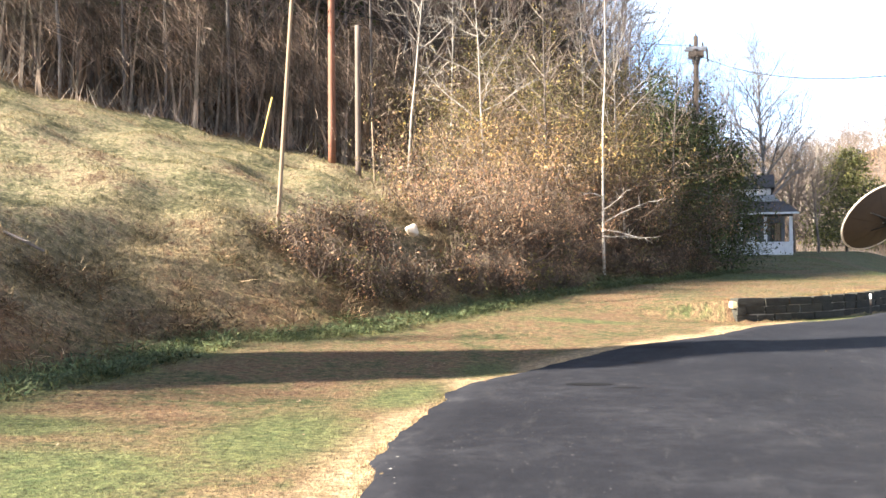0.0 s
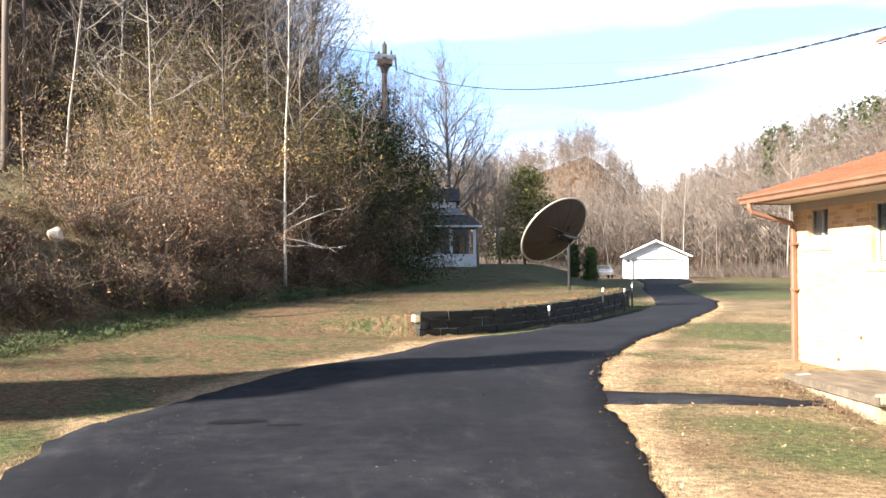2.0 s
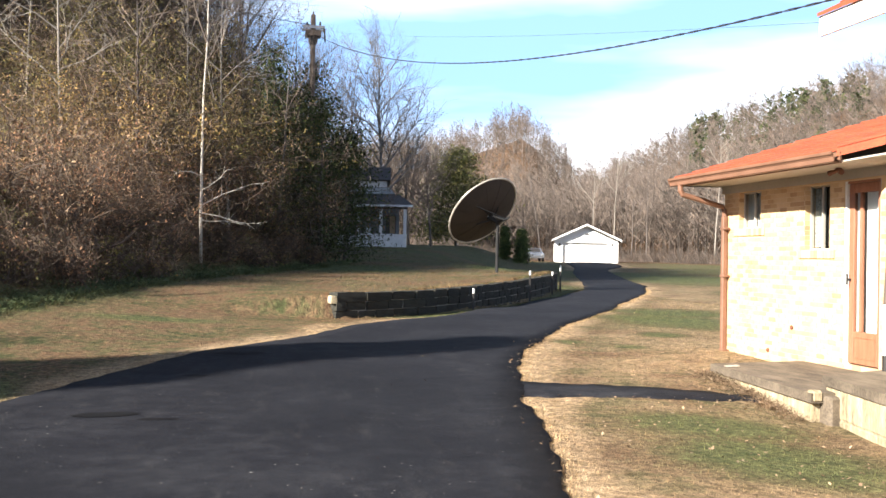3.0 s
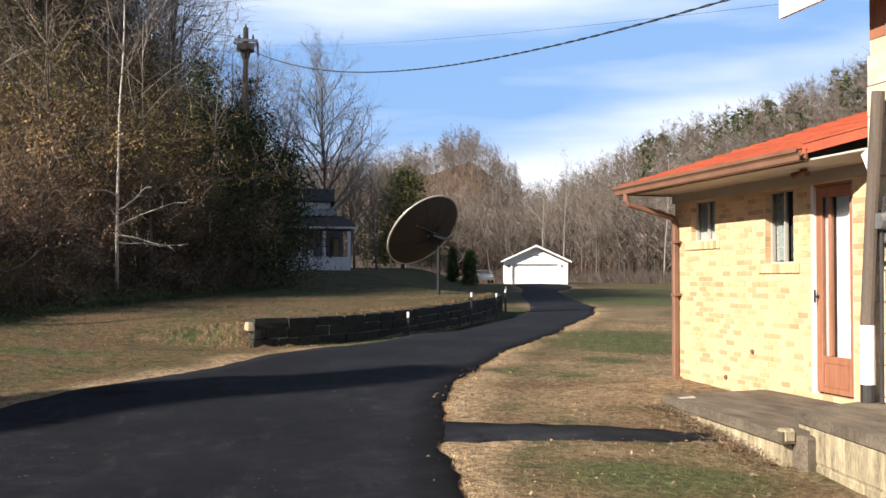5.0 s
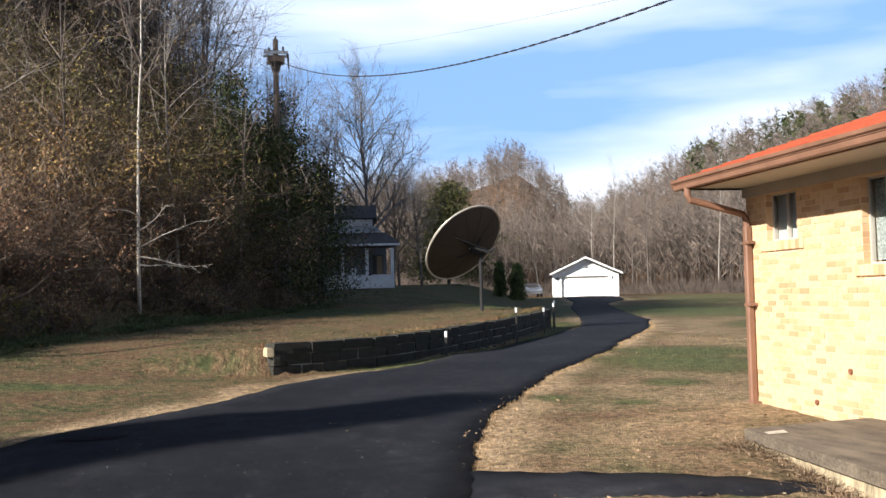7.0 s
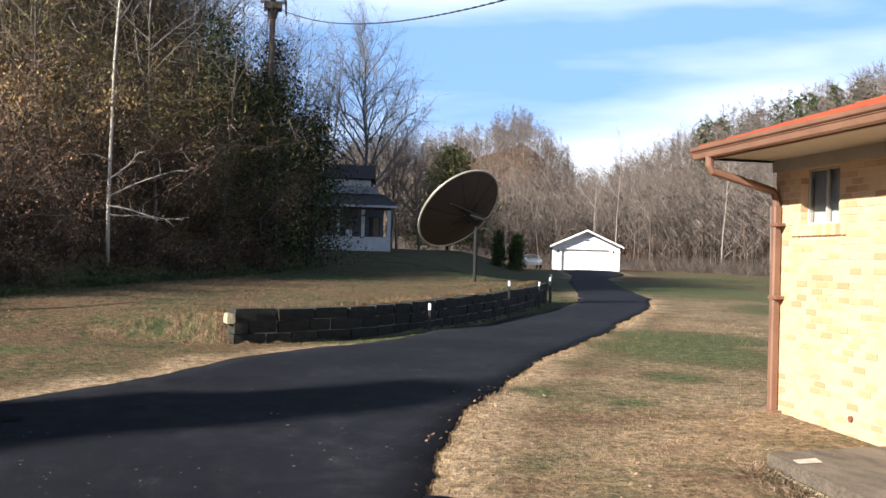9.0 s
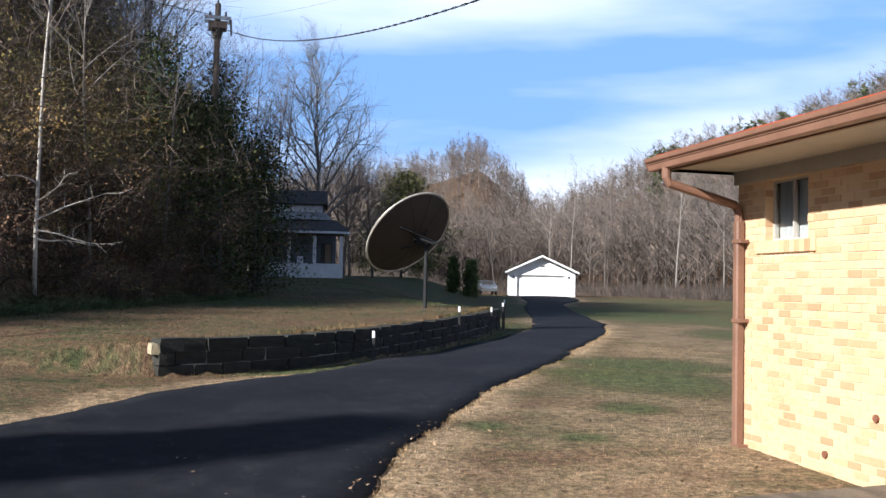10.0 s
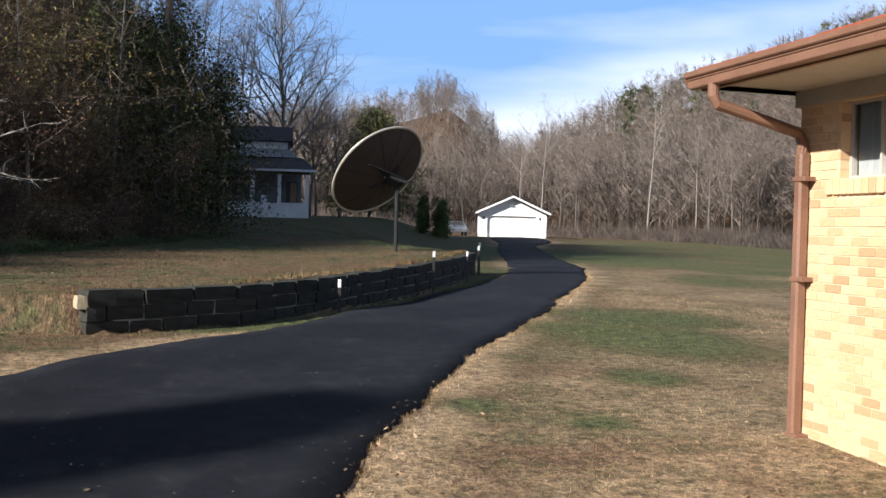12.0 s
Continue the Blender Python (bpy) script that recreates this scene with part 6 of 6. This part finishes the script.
def off_drive(x, y, margin=0.0):
    on = (off_line(x, y, LEFT_EDGE) < margin) & (off_line(x, y, RIGHT_EDGE) > -margin)
    spur = (np.abs(y - (16.55 - 0.75 * (x - 4.6) / 3.15)) < np.interp(x, [4.6, 5.4, 6.5, 7.75], [0.62, 0.5, 0.38, 0.12])) & (x > 4) & (x < 7.75)
    porch = (x > 7.6) & (y < 17.6) & (y > 11)
    wall_in = (x > WX - 0.05) & (y < 20.1)
    return ~(on | spur | porch | wall_in)


r = np.random.RandomState(81)
n = 190000
x = np.r_[r.uniform(-7, 4, n), r.uniform(3, 12, n // 2)]
y = np.r_[4 + 24 * r.uniform(0, 1, n) ** 1.3, 7 + 21 * r.uniform(0, 1, n // 2) ** 1.1]
keep = off_drive(x, y, 0.02) & (off_line(x, y, BANK_FOOT) < 0.8) & (off_line(x, y, STEP_LINE) * ((y > 26) * 1.0) < 3)
grass("lawn_grass", "short dry and green lawn grass", x[keep], y[keep], 0.012, 0.038, 0.0035, 82, 1.6)
# shaggy dry fringe where the turf meets the asphalt
yy = np.r_[r.uniform(5, 44, 16000), r.uniform(8, 44, 16000)]
xx = np.r_[np.interp(yy[:16000], rows_y, lx) - np.abs(r.normal(0.06, 0.10, 16000)) + 0.05, np.interp(yy[16000:], rows_y, rx) + np.abs(r.normal(0.06, 0.10, 16000)) - 0.05]
ok = ~((np.abs(yy - 16.4) < 0.6) & (xx > 3))
grass("verge_grass", "shaggy straw-coloured grass along the driveway's edges", xx[ok], yy[ok], 0.015, 0.045, 0.0045, 83, 1.7)
# long grass on the bank and field
n = 100000
x, y = r.uniform(-12, 6, n), r.uniform(9, 44, n)
d = off_line(x, y, BANK_FOOT)
keep = (d > -0.5) & (d < 4.5)
grass("bank_grass", "long rough grass and weeds on the bank", x[keep], y[keep], 0.05, 0.20, 0.007, 84, 1.5)
n = 150000
x, y = r.uniform(-22, -2, n), r.uniform(10, 46, n)
d = off_line(x, y, BANK_FOOT)
keep = (d > 2.5) & (off_line(x, y, WOOD_EDGE) < 0.4)
grass("field_grass", "rough dry grass of the sloping field", x[keep], y[keep], 0.04, 0.13, 0.007, 85, 1.6)
n = 80000
x, y = r.uniform(-3, 16, n), r.uniform(26, 74, n)
keep = off_drive(x, y, 0.05) & (off_line(x, y, BANK_FOOT) < 0.8)
grass("upper_lawn_grass", "short grass of the lawn above the retaining wall", x[keep], y[keep], 0.02, 0.06, 0.008, 86, 1.4)
# dead weeds, brambles and green herbs matted over the bank, in clumps
def weed_mat(name, label, cx, cy, per, lo, hi, width, mat, seed):
    r = np.random.RandomState(seed)
    x, y = np.repeat(cx, per), np.repeat(cy, per)
    n = len(x)
    a, out = r.uniform(0, 6.28, n), np.abs(r.normal(0, 0.16, n))
    x, y = x + np.cos(a) * out, y + np.sin(a) * out
    ln, lean = r.uniform(lo, hi, n), r.uniform(0.3, 1.5, n)
    b_ = a + r.normal(0, 0.7, n)
    base = np.stack([x, y, height(x, y) + np.maximum(0, r.uniform(-0.2, 0.6, n)) * hi], 1)
    tip = base + np.stack([np.cos(b_) * ln * lean, np.sin(b_) * ln * lean, ln * (0.75 - 0.45 * lean)], 1)
    w = np.stack([-np.sin(b_), np.cos(b_), r.normal(0, 0.4, n)], 1) * (width * r.uniform(0.5, 1.5, n))[:, None]
    v = np.stack([base - w, base + w, tip], 1).reshape(-1, 3)
    b = Build()
    b.v, b.f = v.tolist(), np.arange(len(v)).reshape(-1, 3).tolist()
    return tagged(part(name, b, mat), label, "weeds", kind="stuff")


n = 9000
x, y = r.uniform(-10, 7, n), r.uniform(9, 49, n)
d = off_line(x, y, BANK_FOOT)
thick = lumps(x, y, 2.6, 23) + 0.5 * lumps(x, y, 0.9, 24)
ok = (d > 0.55) & (d < np.interp(y, [10, 19, 24, 30], [1.9, 2.6, 4.0, 4.6]) + thick) & (thick > np.interp(y, [10, 22, 27], [0.0, -0.1, -0.45])) & (np.hypot(x - bx, y - by) > 0.5)
weed_mat("bank_weeds", "matted dead brown weeds and brambles over the bank", x[ok], y[ok], 26, 0.12, 0.42, 0.008, M_WEED, 92)
ok = (d > -0.35) & (d < 0.75 + 0.4 * thick) & (y > 11)
weed_mat("green_weeds", "low green weeds along the foot of the bank", x[ok], y[ok], 40, 0.05, 0.20, 0.010, M_HERB, 93)
s = r.uniform(0, 1, 150)
weed_mat("wall_foot_weeds", "dry straw-coloured weeds along the porch slab", 7.60 + 0.28 * s, 14.75 + 2.8 * s, 24, 0.03, 0.10, 0.004, M_LITTER, 94)
# pale dry fringe on top of the retaining wall
s = r.uniform(0, 1, 9000)
q = resample(WALL_LINE, 300)
xx, yy = np.interp(s, np.linspace(0, 1, 300), q[:, 0]), np.interp(s, np.linspace(0, 1, 300), q[:, 1])
w_ = np.abs(r.normal(0.22, 0.13, 9000))
grass("wall_top_grass", "dry grass fringe along the top of the retaining wall", xx - 0.84 * w_, yy + 0.54 * w_, 0.05, 0.13, 0.008, 88, 1.3)
# fallen leaves
lv = Build()
for _ in range(2600):
    x, y = (r.uniform(-6, 12), r.uniform(5, 30)) if r.uniform() < 0.4 else (r.uniform(4, 9.4), 12 + 10 * r.uniform())
    if not bool(off_drive(np.array([x]), np.array([y]), -0.15)[0]) and r.uniform() < 0.985:
        continue
    z = h(x, y) + (0.05 if not bool(off_drive(np.array([x]), np.array([y]), 0.05)[0]) else 0.03)
    a, s = r.uniform(0, 6.28), r.uniform(0.012, 0.024)
    u, v = np.array([math.cos(a), math.sin(a), r.normal(0, 0.3)]), np.array([-math.sin(a), math.cos(a), r.normal(0, 0.3)])
    p = np.array([x, y, z])
    lv.add([p - u * s, p + v * s * 0.6, p + u * s, p - v * s * 0.6], [(0, 1, 2, 3)])
tagged(part("fallen_leaves", lv, M_LITTER), "scattered fallen brown leaves on lawn and driveway", "leaves", kind="stuff")
# ---- pieces: retaining wall blocks, bricks, cut stones ----
retaining = thing("retaining_wall", "low dark mossy stone-block retaining wall along the lawn", "retaining wall")
line = resample(WALL_LINE, 400)
s_at = np.r_[0, np.cumsum(np.hypot(*np.diff(line, axis=0).T))]
r = np.random.RandomState(91)
shared = []
for k in range(9):
    bm = bmesh.new()
    bmesh.ops.create_cube(bm, size=1.0)
    bmesh.ops.subdivide_edges(bm, edges=bm.edges[:], cuts=1, use_grid_fill=True)
    for q in bm.verts:
        q.co *= 1 - 0.05 * (abs(q.co.x) + abs(q.co.y) + abs(q.co.z) > 1.2)
        q.co += Vector(r.normal(0, 0.014, 3))
    me = bpy.data.meshes.new("block")
    bm.to_mesh(me)
    bm.free()
    me.materials.append(M_BLOCK)
    shared.append(me)
core = Build()
for i in range(8, len(line) - 8, 4):
    x, y = line[i]
    dx, dy = (line[i + 1] - line[i]) / np.hypot(*(line[i + 1] - line[i]))
    top_z = np.interp(y, [26.4, 33, 41, 43], [0.73, 0.84, 0.97, 1.0]) - 0.035
    core.v.extend([(x - dy * 0.024, y + dx * 0.024, -0.2), (x - dy * 0.024, y + dx * 0.024, top_z), (x - dy * 0.22, y + dx * 0.22, top_z), (x - dy * 0.22, y + dx * 0.22, -0.2)])
n = len(core.v) // 4
core.f = [(4 * q + k, 4 * q + 4 + k, 4 * q + 5 + k, 4 * q + 1 + k) for q in range(n - 1) for k in range(3)] + [(0, 1, 2, 3), (4 * n - 1, 4 * n - 2, 4 * n - 3, 4 * n - 4)]
part("mortar_core", core, M_JOINT, retaining, "grey mortar between the blocks")
for course in range(4):
    s = 0.0
    while s < s_at[-1] - 0.2:
        ln = r.uniform(0.22, 0.35) if s == 0 and course % 2 else r.uniform(0.42, 0.78)
        mid_s = min(s + ln / 2, s_at[-1])
        x, y = np.interp(mid_s, s_at, line[:, 0]), np.interp(mid_s, s_at, line[:, 1])
        x2, y2 = np.interp(mid_s + 0.2, s_at, line[:, 0]), np.interp(mid_s + 0.2, s_at, line[:, 1])
        x1, y1 = np.interp(mid_s - 0.2, s_at, line[:, 0]), np.interp(mid_s - 0.2, s_at, line[:, 1])
        ang = math.atan2(y2 - y1, x2 - x1)
        top_z = np.interp(y, [26.4, 33, 41, 43], [0.73, 0.84, 0.97, 1.0])
        z = top_z - 0.095 - 0.195 * course
        nx_, ny_ = -math.sin(ang), math.cos(ang)
        ob = new("block", shared[r.randint(9)])
        ob.parent = retaining
        ob.matrix_basis = Matrix.LocRotScale((x + nx_ * 0.13, y + ny_ * 0.13, z + r.normal(0, 0.004)), Euler((r.normal(0, 0.008), r.normal(0, 0.005), ang + r.normal(0, 0.008))), (ln - 0.022, 0.28 + r.normal(0, 0.012), 0.182 if course else r.uniform(0.175, 0.225)))
        s += ln
me = shared[0].copy()
me.materials.clear()
me.materials.append(M_STAINED_DIM)
ob = new("end_stone", me)
ob.parent = retaining
tagged(ob, "pale squared stone at the wall's end")
ob.matrix_basis = Matrix.LocRotScale((3.93, 26.50, 0.585), Euler((0.05, 0.06, 0.3)), (0.15, 0.22, 0.16))

# cut stones of the main building
CH, CL = 0.30, 0.62
stone_mesh = Build().box(-0.03, 0.03, -0.5, 0.5, -0.5, 0.5).mesh("stone", M_STONE)
for row in range(13):
    z = -0.2 + row * CH
    y = YM - (0.31 if row % 2 else 0.0)
    first = True
    while y > 11.0:
        ln = CL if not (first and row % 2) else CL
        ya = YM if first else y
        yb = y - ln
        ob = new("stone", stone_mesh)
        ob.parent = mwall
        ob.matrix_basis = Matrix.LocRotScale((MX + 0.0 + r.normal(0, 0.004), (ya + yb) / 2, z + CH / 2), None, (1, ya - yb - 0.014, CH - 0.014))
        y, first = yb, False

# bricks of the annex front, running bond
BH, BL = 0.0677, 0.172
brick_meshes = []
for k in range(3):
    brick_meshes.append(Build().box(-0.011, 0.011, -0.5, 0.5, -0.5, 0.5).mesh("brick", M_BRICK))
rest = Build()
made = 0
HOLES = [(W1[0], W1[1], W1[2] - 0.12, W1[3]), (W2[0], W2[1], W2[2] - 0.12, W2[3]), DR]
for row in range(-2, 39):
    z0 = row * BH
    z1 = min(z0 + BH - 0.010, 2.59)
    y = YC
    first = True
    while y > YM + 0.02:
        ln = BL if not (first and row % 2) else BL / 2
        first = False
        ya, yb = max(y - ln + 0.010, YM), y
        y -= ln
        for hy0, hy1, hz0, hz1 in HOLES:
            if z1 > hz0 + 0.005 and z0 < hz1 - 0.02 and yb > hy0 and ya < hy1:
                if yb > hy1:
                    ya = max(ya, hy1 + 0.002)
                elif ya < hy0:
                    yb = min(yb, hy0 - 0.002)
                else:
                    ya = yb
        if yb - ya < 0.03:
            continue
        near = 19.0 < (ya + yb) / 2 and 0 <= row
        if near and made < 300:
            ob = new("brick", brick_meshes[made % 3])
            ob.parent = front
            ob.matrix_basis = Matrix.LocRotScale((WX + r.normal(0, 0.0012), (ya + yb) / 2, (z0 + z1) / 2), None, (1, yb - ya, z1 - z0))
            made += 1
        else:
            dx = r.normal(0, 0.0012)
            rest.box(WX - 0.011 + dx, WX + 0.011 + dx, ya, yb, z0, z1)
tagged(part("bricks", rest, M_BRICK_REST, front), kind="stuff")
